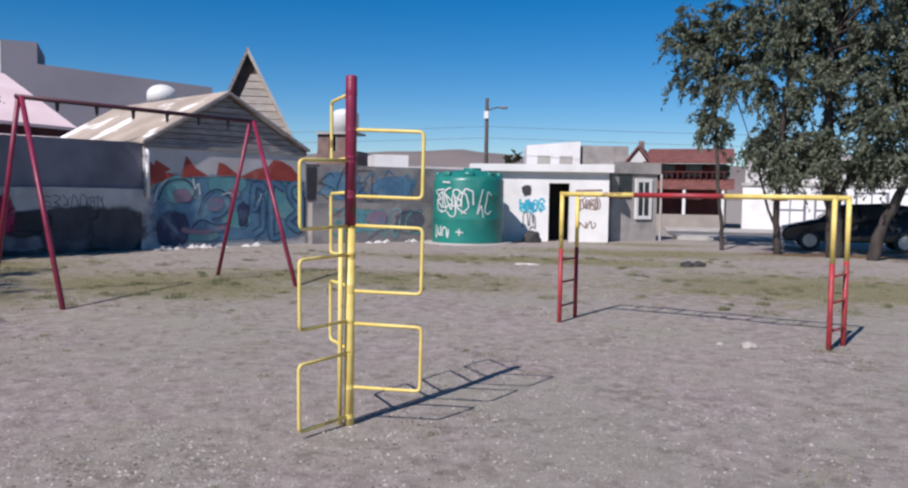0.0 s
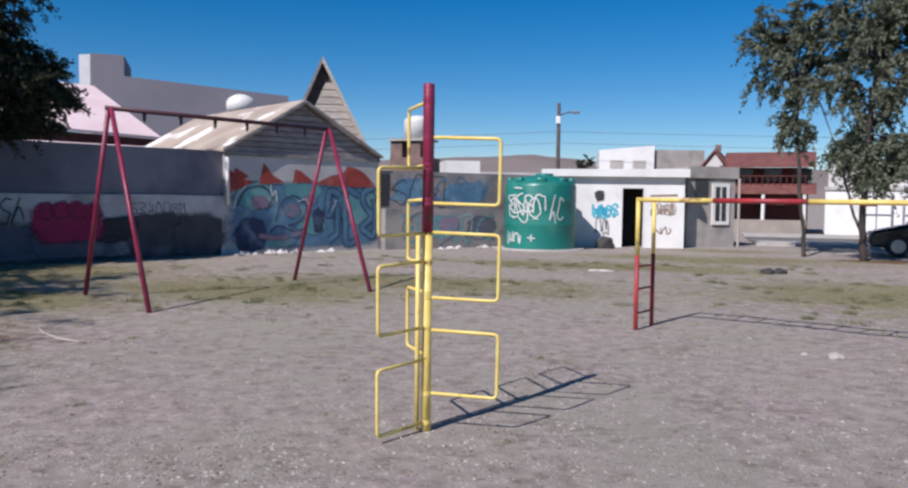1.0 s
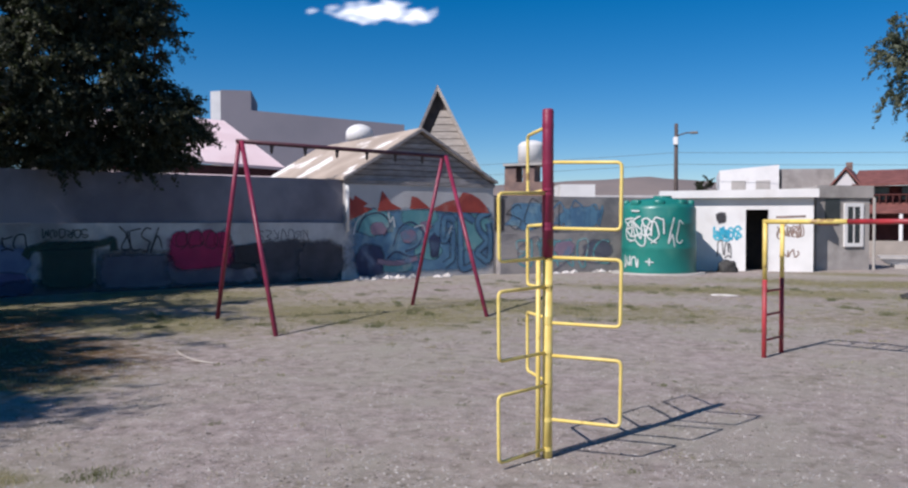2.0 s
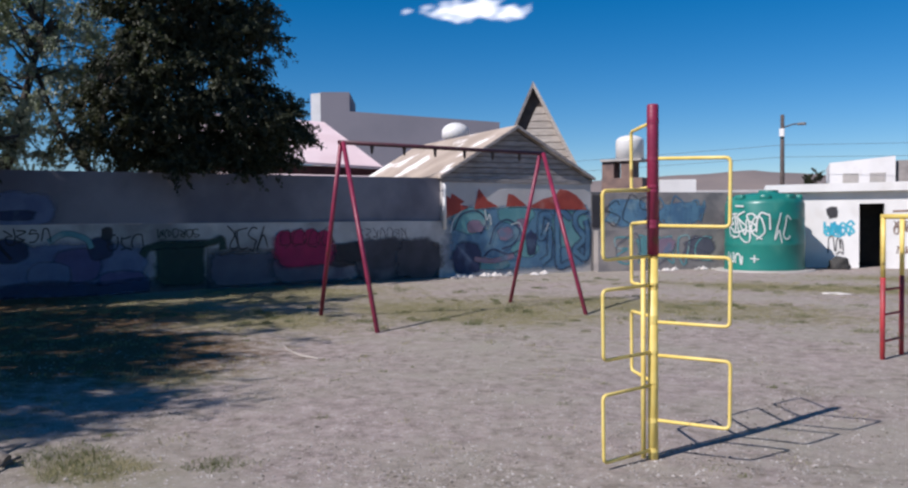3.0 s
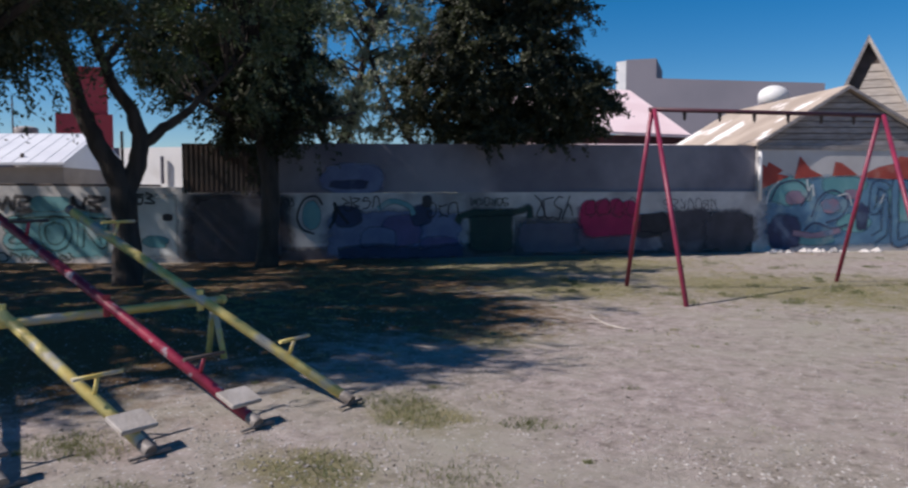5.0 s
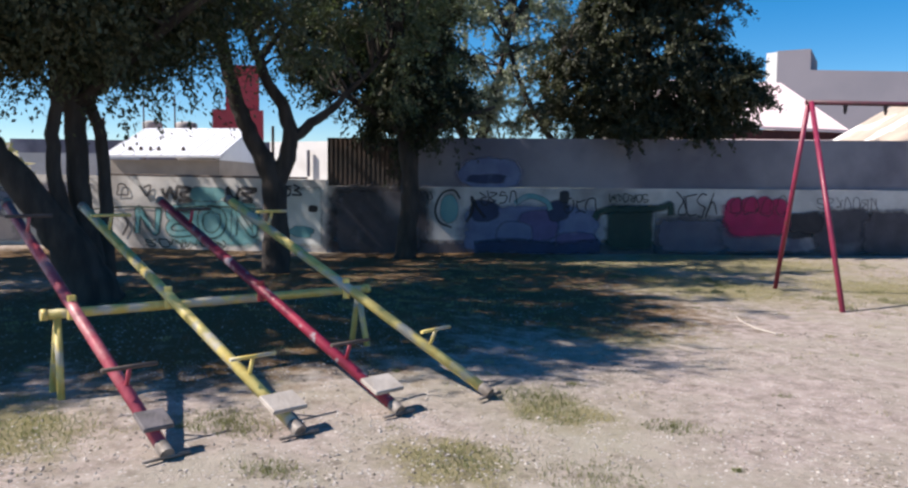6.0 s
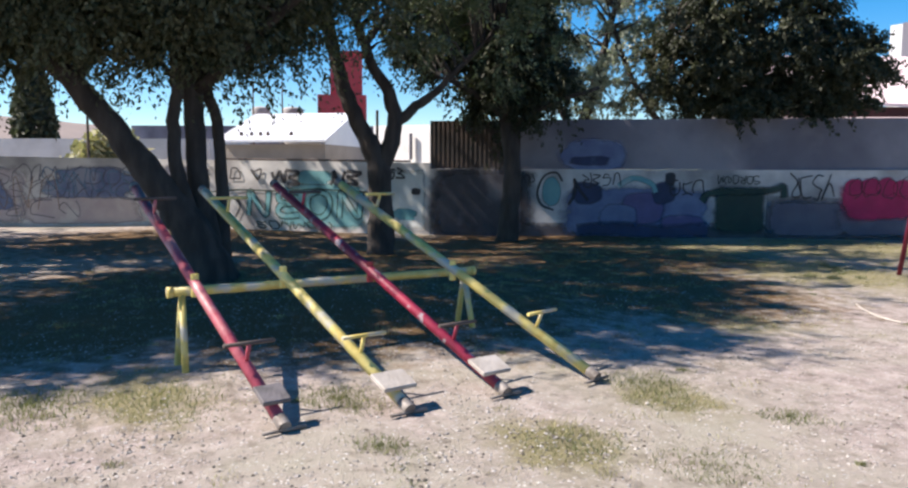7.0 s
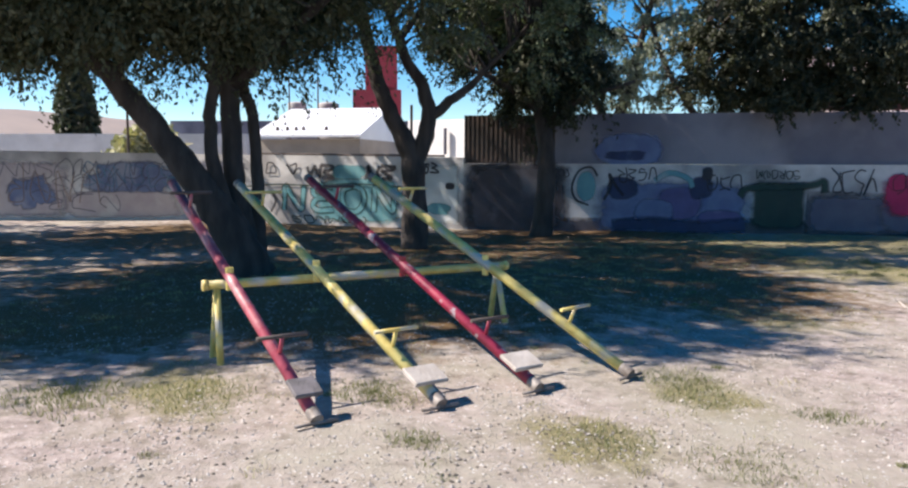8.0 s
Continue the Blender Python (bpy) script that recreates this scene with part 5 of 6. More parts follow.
def cloud():
    """A thin far cloud whose edge fades out."""
    bm = bmesh.new()
    lay = bm.verts.layers.float.new("cover")
    along_x, up = Vector((0.873, 0.488, 0)), Vector((0, 0, 1))
    nx, nz = 60, 24
    grid = []
    for j in range(nz + 1):
        for i in range(nx + 1):
            u, w = -1.25 + 2.5 * i / nx, -1.3 + 2.6 * j / nz
            low = 0.35 * u
            d = math.hypot(u, (w + low * 0.3) * (1.0 if w > 0 else 1.5))
            v = bm.verts.new(Vector((-294, 522, 153)) + along_x * u * 46 + up * w * 11)
            k = 0.5 * noise.noise((u * 2.2, w * 1.3, 4)) + 0.3 * noise.noise((u * 6, w * 3, 9))
            v[lay] = max(0.0, min(1.0, (0.95 - d + k) * 1.5))
            grid.append(v)
    for j in range(nz):
        for i in range(nx):
            k = j * (nx + 1) + i
            bm.faces.new((grid[k], grid[k + 1], grid[k + nx + 2], grid[k + nx + 1]))
    tagged(link("backdrop_cloud", bm, CLOUD, smooth=True), "small soft white cloud", "cloud", kind="structure")


cloud()


# ---- sprayed paint on walls ----
def spray(name, a, b, show=None, cscale=1.6, cedge=(0.56, 0.66), scale=2.5):
    """Sprayed paint: it thins out and lets the wall through where its cover is low."""
    m = mat(name, a, b, scale=scale, rough=0.75, bump=0.2, bscale=14, c=show, cscale=cscale, cedge=cedge)
    nt = m.node_tree
    at = nt.nodes.new("ShaderNodeAttribute")
    at.attribute_name = "cover"
    geo = nt.nodes.new("ShaderNodeNewGeometry")
    n = nt.nodes.new("ShaderNodeTexNoise")
    n.inputs["Scale"].default_value, n.inputs["Detail"].default_value, n.inputs["Roughness"].default_value = 4.0, 8.0, 0.65
    nt.links.new(geo.outputs["Position"], n.inputs["Vector"])
    x = nt.nodes.new("ShaderNodeMath")
    x.operation = "MULTIPLY_ADD"
    nt.links.new(n.outputs["Fac"], x.inputs[0])
    x.inputs[1].default_value, x.inputs[2].default_value = 1.5, -0.98
    y = nt.nodes.new("ShaderNodeMath")
    y.operation, y.use_clamp = "MULTIPLY_ADD", True
    nt.links.new(at.outputs["Fac"], y.inputs[0])
    y.inputs[1].default_value = 1.75
    nt.links.new(x.outputs[0], y.inputs[2])
    z = nt.nodes.new("ShaderNodeMath")
    z.operation = "MULTIPLY"
    nt.links.new(y.outputs[0], z.inputs[0])
    z.inputs[1].default_value = 0.9
    nt.links.new(z.outputs[0], nt.nodes["Principled BSDF"].inputs["Alpha"])
    return m


BLUE = spray("blue_spray", (0.12, 0.26, 0.38), (0.08, 0.18, 0.30), (0.20, 0.33, 0.40))
DEEPBLUE = spray("deep_blue_spray", (0.035, 0.05, 0.12), (0.03, 0.04, 0.09), (0.08, 0.12, 0.2))
TEAL = spray("teal_spray", (0.11, 0.31, 0.34), (0.16, 0.37, 0.39), (0.34, 0.42, 0.42))
CYAN = spray("cyan_spray", (0.03, 0.40, 0.58), (0.05, 0.48, 0.62))
RED = spray("red_spray", (0.42, 0.065, 0.045), (0.33, 0.05, 0.04), (0.45, 0.17, 0.14))
PINK = spray("magenta_spray", (0.46, 0.02, 0.10), (0.36, 0.015, 0.085), (0.2, 0.02, 0.06))
ROSE = spray("rose_spray", (0.30, 0.22, 0.28), (0.26, 0.18, 0.26), (0.16, 0.22, 0.32))
BLACKPAINT = spray("black_spray", (0.025, 0.024, 0.03), (0.04, 0.038, 0.045))
DARKGREEN = spray("dark_green_spray", (0.012, 0.035, 0.03), (0.018, 0.05, 0.04))
SLATE = spray("slate_wash", (0.13, 0.13, 0.17), (0.10, 0.10, 0.14), (0.26, 0.25, 0.28), cscale=1.0)
PALEBLUE = spray("pale_blue_wash", (0.17, 0.22, 0.35), (0.12, 0.155, 0.28), (0.30, 0.32, 0.40), cscale=0.9)
DARKWASH = spray("dark_wash", (0.085, 0.08, 0.095), (0.06, 0.056, 0.068), (0.16, 0.155, 0.175), cscale=1.3, cedge=(0.58, 0.7))
WHITEPAINT = spray("white_spray", (0.72, 0.74, 0.72), (0.6, 0.63, 0.61))
BROWNPAINT = spray("brown_spray", (0.22, 0.15, 0.12), (0.3, 0.2, 0.16))
MAUVE = spray("mauve_wash", (0.46, 0.39, 0.40), (0.53, 0.47, 0.46), (0.58, 0.55, 0.53))


def on_wall(p, q, back=0.0):
    m = along(p, q)
    return lambda a, z, off: m @ Vector((a, back - off, z))


def smooth_line(pts, n=6):
    """A soft curve through the points."""
    pts = [Vector((*p, 0)) for p in pts]
    ext = [2 * pts[0] - pts[1]] + pts + [2 * pts[-1] - pts[-2]]
    out = []
    for a, b, c, d in zip(ext, ext[1:], ext[2:], ext[3:]):
        for k in range(n):
            t = k / n
            out.append(0.5 * (2 * b + (c - a) * t + (2 * a - 5 * b + 4 * c - d) * t * t + (3 * b - a - 3 * c + d) * t ** 3))
    return out + [pts[-1]]


def stroke(bm, put, pts, width, off, n=6):
    line = smooth_line(pts, n)
    lay = bm.verts.layers.float["cover"]
    rows = []
    for i, p in enumerate(line):
        d = (line[min(i + 1, len(line) - 1)] - line[max(i - 1, 0)])
        d = d.normalized() if d.length > 1e-6 else Vector((1, 0, 0))
        s = Vector((-d.y, d.x, 0)) * width / 2
        rows.append([bm.verts.new(put(v.x, v.y, off)) for v in (p + s * 1.25, p, p - s * 1.25)])
        for v, c in zip(rows[-1], (0.35, 1.0, 0.35)):
            v[lay] = c
    for a, b in zip(rows, rows[1:]):
        bm.faces.new((a[0], a[1], b[1], b[0]))
        bm.faces.new((a[1], a[2], b[2], b[1]))


def blot(bm, put, s0, s1, z0, z1, off, seed, ragged=0.12, square=0.6):
    """A patch of paint with an uneven rounded outline, as a fan round its middle."""
    lay = bm.verts.layers.float["cover"]
    c = ((s0 + s1) / 2, (z0 + z1) / 2)
    k = 48
    rings = []
    for size, cover in ((1.1, 0.0), (0.78, 0.9), (0.4, 1.0)):
        ring = []
        for i in range(k):
            a = 2 * math.pi * i / k
            ca, sa = math.cos(a), math.sin(a)
            u, v = math.copysign(abs(ca) ** square, ca), math.copysign(abs(sa) ** square, sa)
            w = size * (1 + ragged * (noise.noise((ca * 1.5, sa * 1.5, seed)) + 0.3 * noise.noise((ca * 4, sa * 4, seed + 3))))
            ring.append(bm.verts.new(put(c[0] + u * w * (s1 - s0) / 2, max(0.03, c[1] + v * w * (z1 - z0) / 2), off)))
            ring[-1][lay] = cover
        rings.append(ring)
    for o, n in zip(rings, rings[1:]):
        for i in range(k):
            bm.faces.new((o[i], o[(i + 1) % k], n[(i + 1) % k], n[i]))
    bm.faces.new(rings[-1])


FORMS = {
    "n": [(0, 0), (0.05, 0.55), (0.1, 0.98), (0.45, 0.5), (0.85, 0.04), (0.95, 0.5), (1, 1)],
    "e": [(1, 0.95), (0.3, 1), (0.02, 0.8), (0.2, 0.55), (0.75, 0.52), (0.2, 0.48), (0.0, 0.2), (0.3, 0.02), (1, 0.06)],
    "o": [(0.5, 1), (0.08, 0.85), (0, 0.45), (0.2, 0.05), (0.7, 0.02), (1, 0.4), (0.92, 0.85), (0.5, 1), (0.3, 0.97)],
    "s": [(0.95, 0.85), (0.5, 1), (0.08, 0.82), (0.25, 0.56), (0.8, 0.44), (0.95, 0.18), (0.5, 0), (0.02, 0.14)],
    "u": [(0, 1), (0.03, 0.35), (0.3, 0.02), (0.75, 0.05), (0.97, 0.4), (1, 1)],
    "b": [(0.05, 0), (0.02, 0.5), (0.08, 1), (0.7, 0.95), (0.85, 0.72), (0.3, 0.52), (0.95, 0.4), (0.9, 0.08), (0.05, 0.02)],
    "r": [(0.03, 0), (0.02, 0.5), (0.08, 1), (0.75, 0.9), (0.75, 0.6), (0.2, 0.5), (0.95, 0.02)],
    "y": [(0, 1), (0.25, 0.62), (0.55, 0.55), (1, 1), (0.7, 0.45), (0.25, -0.1)],
    "m": [(0, 0), (0.12, 0.9), (0.35, 0.5), (0.5, 0.2), (0.65, 0.6), (0.88, 0.95), (1, 0)],
}


def forms(bm, put, text, s0, s1, z0, z1, width, off, gap=0.2, tilt=0.0, turned=True):
    """A row of hand-drawn shapes, each one a stroke in its own box, turned about so that they spell nothing."""
    rng = np.random.default_rng(int(100 * (s0 + z0)) + 500)
    w = (s1 - s0) / len(text)
    for i, k in enumerate(text):
        if k in FORMS:
            x0 = s0 + w * (i + gap / 2)
            line = FORMS[k]
            if turned:
                line = [((b if i % 3 == 1 else 1 - a) + rng.normal(0, 0.09), (a if i % 3 == 1 else 1 - b) + rng.normal(0, 0.09)) for a, b in line]
            stroke(bm, put, [(x0 + w * (1 - gap) * a + tilt * b * (z1 - z0), z0 + (z1 - z0) * b) for a, b in line], width, off + 0.0004 * i, 5)


def paint(parent, material, label, draw, name="graffiti"):
    bm = bmesh.new()
    bm.verts.layers.float.new("cover")
    draw(bm)
    me = bpy.data.meshes.new(name)
    bm.to_mesh(me)
    bm.free()
    me.materials.append(material)
    ob = new(name, me)
    ob.parent = parent
    return tagged(ob, label=label, kind="stuff")


wall_w, wall_u, wall_s, wall_e, wall_n, wall_l = (bpy.data.objects[k] for k in ("wall_west", "wall_west_upper", "wall_south", "wall_south_end", "wall_north", "wall_north_ledge"))
house_ob, tank_ob, shed_ob = bpy.data.objects["house"], bpy.data.objects["green_tank"], bpy.data.objects["shed"]

# the long painted wall
W = on_wall(D, C)
U = on_wall(D, C, 0.1)
VIOLET = spray("violet_wash", (0.13, 0.115, 0.25), (0.10, 0.09, 0.20), (0.22, 0.21, 0.32), cscale=0.8)
paint(wall_u, PALEBLUE, "faded pale mural shape on the upper wall", lambda bm: (blot(bm, U, 3.05, 4.7, 1.5, 2.3, 0.004, 1, 0.15, 0.9)))
paint(wall_u, DEEPBLUE, "dark mural shading on the upper wall", lambda bm: (blot(bm, U, 3.3, 4.3, 1.66, 1.9, 0.008, 13, 0.3, 0.9)))
paint(wall_w, DARKWASH, "dark stretch of wall", lambda bm: (blot(bm, W, 0.0, 2.5, -0.2, 1.62, 0.004, 2, 0.06, 0.2), blot(bm, W, 0.1, 2.3, -0.1, 1.5, 0.0048, 19, 0.1, 0.3)))
paint(wall_w, PALEBLUE, "washed-out blue mural", lambda bm: (blot(bm, W, 3.1, 6.6, -0.1, 1.2, 0.005, 3, 0.08, 0.55), blot(bm, W, 4.0, 4.9, 0.15, 0.8, 0.0085, 16, 0.1, 0.9)))
paint(wall_w, VIOLET, "violet haze in the mural", lambda bm: (blot(bm, W, 4.5, 5.5, 0.25, 1.1, 0.0076, 4, 0.12, 0.9), blot(bm, W, 5.4, 6.5, 0.0, 0.55, 0.0082, 18, 0.12, 0.8)))
paint(wall_w, DEEPBLUE, "deep blue mural shading", lambda bm: (stroke(bm, W, [(3.5, 0.12), (4.4, 0.2), (5.3, 0.12), (6.5, 0.2)], 0.3, 0.0088), blot(bm, W, 3.35, 4.1, 0.75, 1.3, 0.0092, 8, 0.15, 0.9), blot(bm, W, 5.2, 5.75, 0.75, 1.3, 0.0096, 9, 0.15, 0.9)))
paint(wall_w, TEAL, "pale green round face shape", lambda bm: (blot(bm, W, 2.66, 3.12, 0.7, 1.42, 0.012, 5, 0.05, 1.0), stroke(bm, W, [(4.45, 1.2), (4.8, 1.38), (5.2, 1.25), (5.3, 1.05)], 0.12, 0.0126)))
paint(wall_w, BLACKPAINT, "black sprayed outlines", lambda bm: (stroke(bm, W, [(2.95, 0.62), (2.66, 0.75), (2.56, 1.05), (2.72, 1.42), (3.0, 1.5), (3.15, 1.3)], 0.05, 0.017), stroke(bm, W, [(3.3, 0.75), (3.45, 1.05), (3.42, 1.35), (3.55, 1.1), (3.75, 0.85)], 0.06, 0.019), forms(bm, W, "rmsu", 3.6, 4.5, 1.2, 1.48, 0.028, 0.018), forms(bm, W, "bnu", 5.6, 6.4, 1.0, 1.3, 0.03, 0.018), blot(bm, W, 5.5, 5.75, 1.22, 1.52, 0.024, 3), forms(bm, W, "rusy", 8.3, 9.3, 0.95, 1.48, 0.03, 0.017, 0.1), forms(bm, W, "ms", 2.0, 2.5, 1.25, 1.45, 0.025, 0.018)))
paint(wall_w, DARKGREEN, "dark green painted block with arms", lambda bm: (blot(bm, W, 6.62, 7.8, 0.12, 1.22, 0.030, 21, 0.08, 0.3), stroke(bm, W, [(6.35, 0.85), (6.6, 1.05), (7.8, 1.1), (8.15, 1.2), (8.2, 0.95)], 0.16, 0.033), forms(bm, W, "msoros", 6.7, 7.65, 1.26, 1.44, 0.022, 0.034)))
paint(wall_w, SLATE, "grey-blue patch of overpainting", lambda bm: (blot(bm, W, 7.85, 9.6, 0.05, 0.85, 0.0075, 25, 0.14, 0.3), blot(bm, W, 9.4, 11.8, 0.05, 0.8, 0.008, 26, 0.2, 0.4)))
paint(wall_w, PINK, "magenta bubble graffiti", lambda bm: (blot(bm, W, 9.4, 11.1, 0.45, 1.3, 0.036, 27, 0.12, 0.55), blot(bm, W, 9.5, 9.95, 1.0, 1.4, 0.037, 28, 0.1, 0.9), blot(bm, W, 9.85, 10.3, 1.02, 1.42, 0.038, 38, 0.1, 0.9), blot(bm, W, 10.2, 10.65, 1.0, 1.42, 0.039, 39, 0.1, 0.9), blot(bm, W, 10.55, 11.0, 0.98, 1.38, 0.040, 40, 0.1, 0.9)))
paint(wall_w, BLACKPAINT, "black and maroon graffiti over grey", lambda bm: (blot(bm, W, 10.9, 11.6, 0.4, 0.85, 0.034, 29, 0.3), forms(bm, W, "oooo", 9.55, 11.05, 0.95, 1.4, 0.018, 0.046), blot(bm, W, 11.0, 11.9, 0.5, 1.1, 0.0345, 30, 0.3, 0.8)))
paint(wall_w, DARKWASH, "dark band along the foot of the wall", lambda bm: (stroke(bm, W, [(0.1, 0.12), (3, 0.1), (6, 0.14), (9, 0.1), (12, 0.14), (14.2, 0.12)], 0.36, 0.0045), stroke(bm, W, [(7.8, 0.5), (10, 0.45), (12, 0.55), (14.2, 0.5)], 0.8, 0.0055)))
paint(wall_w, DARKWASH, "dark graffiti patches", lambda bm: (blot(bm, W, 11.6, 13.2, -0.1, 1.22, 0.0085, 32, 0.3, 0.75), blot(bm, W, 12.8, 14.25, -0.1, 1.15, 0.0095, 33, 0.3, 0.75), forms(bm, W, "smruobn", 11.7, 13.2, 1.12, 1.38, 0.018, 0.012)))

# the wall of the gabled house
Hs = on_wall(C, G)
paint(house_ob, BLUE, "large blue mural", lambda bm: blot(bm, Hs, 0.1, 5.15, 0.08, 1.98, 0.004, 41, 0.06, 0.3))
paint(house_ob, TEAL, "teal shading in the mural", lambda bm: (blot(bm, Hs, 0.3, 1.5, 1.2, 1.98, 0.007, 42, 0.2, 0.8), blot(bm, Hs, 1.8, 3.0, 1.45, 2.0, 0.0076, 43, 0.2, 0.8), blot(bm, Hs, 2.2, 3.2, 0.5, 1.0, 0.0082, 44, 0.2, 0.9), blot(bm, Hs, 1.0, 2.2, 0.15, 0.5, 0.0088, 45, 0.2, 0.9), blot(bm, Hs, 3.6, 5.0, 0.7, 1.85, 0.0094, 54, 0.15, 0.6)))
paint(house_ob, DEEPBLUE, "deep blue shadow shapes in the mural", lambda bm: (blot(bm, Hs, 0.3, 1.25, 0.0, 1.0, 0.011, 46, 0.25, 0.8), blot(bm, Hs, 2.7, 3.1, 0.5, 1.3, 0.0106, 55, 0.2, 0.9), forms(bm, Hs, "sub", 3.1, 5.0, 0.42, 1.83, 0.22, 0.0125, 0.22), stroke(bm, Hs, [(0.35, 1.3), (0.6, 1.75), (1.1, 1.85), (1.4, 1.55), (1.2, 1.2)], 0.045, 0.0145), stroke(bm, Hs, [(1.5, 0.9), (1.7, 1.4), (2.1, 1.6), (2.5, 1.3), (2.3, 0.9), (1.9, 0.75)], 0.045, 0.0155), stroke(bm, Hs, [(1.3, 0.55), (1.6, 0.75), (2.1, 0.6), (2.5, 0.7)], 0.05, 0.0165)))
paint(house_ob, BLUE, "blue inside of the swollen shapes", lambda bm: forms(bm, Hs, "sub", 3.1, 5.0, 0.42, 1.83, 0.165, 0.0135, 0.22))
paint(house_ob, ROSE, "rose patches in the mural", lambda bm: (blot(bm, Hs, 0.75, 1.3, 1.2, 1.6, 0.017, 49, 0.25, 0.9), blot(bm, Hs, 1.75, 2.3, 1.0, 1.4, 0.0176, 50, 0.25, 0.9), stroke(bm, Hs, [(1.0, 0.5), (1.6, 0.42), (2.3, 0.55)], 0.14, 0.0182), blot(bm, Hs, 2.4, 2.8, 1.35, 1.65, 0.0188, 51, 0.25, 0.9)))
paint(house_ob, WHITEPAINT, "white highlights in the mural", lambda bm: (stroke(bm, Hs, [(1.35, 1.9), (1.4, 1.6), (1.5, 1.75), (1.55, 1.45)], 0.04, 0.0195), stroke(bm, Hs, [(0.25, 1.25), (0.35, 1.6), (0.6, 1.85)], 0.035, 0.0195), stroke(bm, Hs, [(3.5, 1.5), (3.4, 1.25)], 0.03, 0.0195), stroke(bm, Hs, [(2.2, 1.45), (2.5, 1.5), (2.6, 1.2)], 0.03, 0.0200)))


def flames(bm):
    off = 0.0135
    for pts in (((0.1, 1.65), (0.5, 1.8), (0.85, 1.98), (0.45, 2.05), (0.12, 2.3)), ((0.15, 1.95), (0.5, 2.0), (0.7, 2.12), (0.3, 2.35)), ((1.0, 1.9), (1.8, 1.98), (1.45, 2.15), (1.15, 2.5), (1.08, 2.2)), ((2.05, 1.98), (2.75, 2.0), (2.55, 2.15), (2.3, 2.32), (2.12, 2.35)), ((2.75, 1.95), (3.6, 1.9), (4.9, 1.88), (4.75, 2.1), (4.5, 2.32), (4.2, 2.46), (3.9, 2.5), (3.75, 2.3), (3.3, 2.2))):
        off += 0.001
        f = bm.faces.new([bm.verts.new(Hs(a, z, off)) for a, z in pts])
        for v in f.verts:
            v[bm.verts.layers.float["cover"]] = 0.85


paint(house_ob, RED, "red flame shapes above the mural", flames)

# the block wall
Nw, Nl = on_wall(G, H), on_wall((G[0] + 0.35, G[1] - 0.3), (H[0] + 0.35, H[1] - 0.3))
paint(wall_n, BLUE, "faded teal and blue graffiti", lambda bm: (blot(bm, Nw, 0.5, 2.0, 1.4, 2.2, 0.004, 61, 0.4), blot(bm, Nw, 2.4, 3.9, 1.45, 2.1, 0.0046, 68, 0.5), forms(bm, Nw, "sroub", 0.5, 4.1, 1.5, 2.2, 0.05, 0.007, 0.25)))
paint(wall_l, TEAL, "faded teal graffiti", lambda bm: (blot(bm, Nl, 1.2, 2.6, 0.3, 1.1, 0.004, 63, 0.4), forms(bm, Nl, "bsnou", 0.5, 4.0, 0.25, 1.05, 0.06, 0.007, 0.25)))
paint(wall_l, SLATE, "dark graffiti strokes", lambda bm: (blot(bm, Nl, 2.9, 4.1, 0.25, 1.0, 0.0046, 69, 0.5), forms(bm, Nl, "urs", 0.4, 4.0, 0.3, 1.1, 0.03, 0.013, 0.3)))
paint(wall_n, BLACKPAINT, "dark graffiti strokes", lambda bm: (forms(bm, Nw, "sub", 0.4, 2.4, 1.4, 2.2, 0.025, 0.013), blot(bm, Nw, 0.02, 0.4, 1.3, 2.4, 0.005, 67, 0.2, 0.3)))
paint(wall_l, ROSE, "rose graffiti patch", lambda bm: blot(bm, Nl, 1.9, 2.6, 0.55, 1.0, 0.02, 68, 0.4))

# the low wall with the outlined shapes
S, Ee = on_wall(F0, D), on_wall(E0, F0)
paint(wall_s, TEAL, "teal fill of the sprayed shapes", lambda bm: (blot(bm, S, 4.2, 6.5, 0.06, 1.2, 0.004, 71, 0.1, 0.35), blot(bm, S, 4.6, 5.6, 1.15, 1.55, 0.0046, 72, 0.3), blot(bm, S, 7.3, 7.9, 0.35, 0.62, 0.016, 73, 0.3)))
paint(wall_s, WHITEPAINT, "clean white painted square", lambda bm: blot(bm, S, 7.05, 8.1, 0.1, 1.55, 0.005, 74, 0.02, 0.12))
paint(wall_s, DARKGREEN, "dark outlines of the sprayed shapes", lambda bm: (forms(bm, S, "neon", 3.05, 6.55, 0.36, 1.0, 0.16, 0.008, 0.3, turned=False), forms(bm, S, "sonmur", 3.4, 5.6, 0.06, 0.24, 0.03, 0.018), stroke(bm, S, [(2.0, 0.95), (3.0, 1.02), (4.2, 1.0), (5.2, 1.06), (6.6, 1.0)], 0.04, 0.026), stroke(bm, S, [(6.62, 0.9), (6.68, 0.5), (6.6, 0.2)], 0.05, 0.027)))
paint(wall_s, TEAL, "pale inside of the outlined shapes", lambda bm: forms(bm, S, "neon", 3.05, 6.55, 0.36, 1.0, 0.115, 0.0105, 0.3, turned=False))
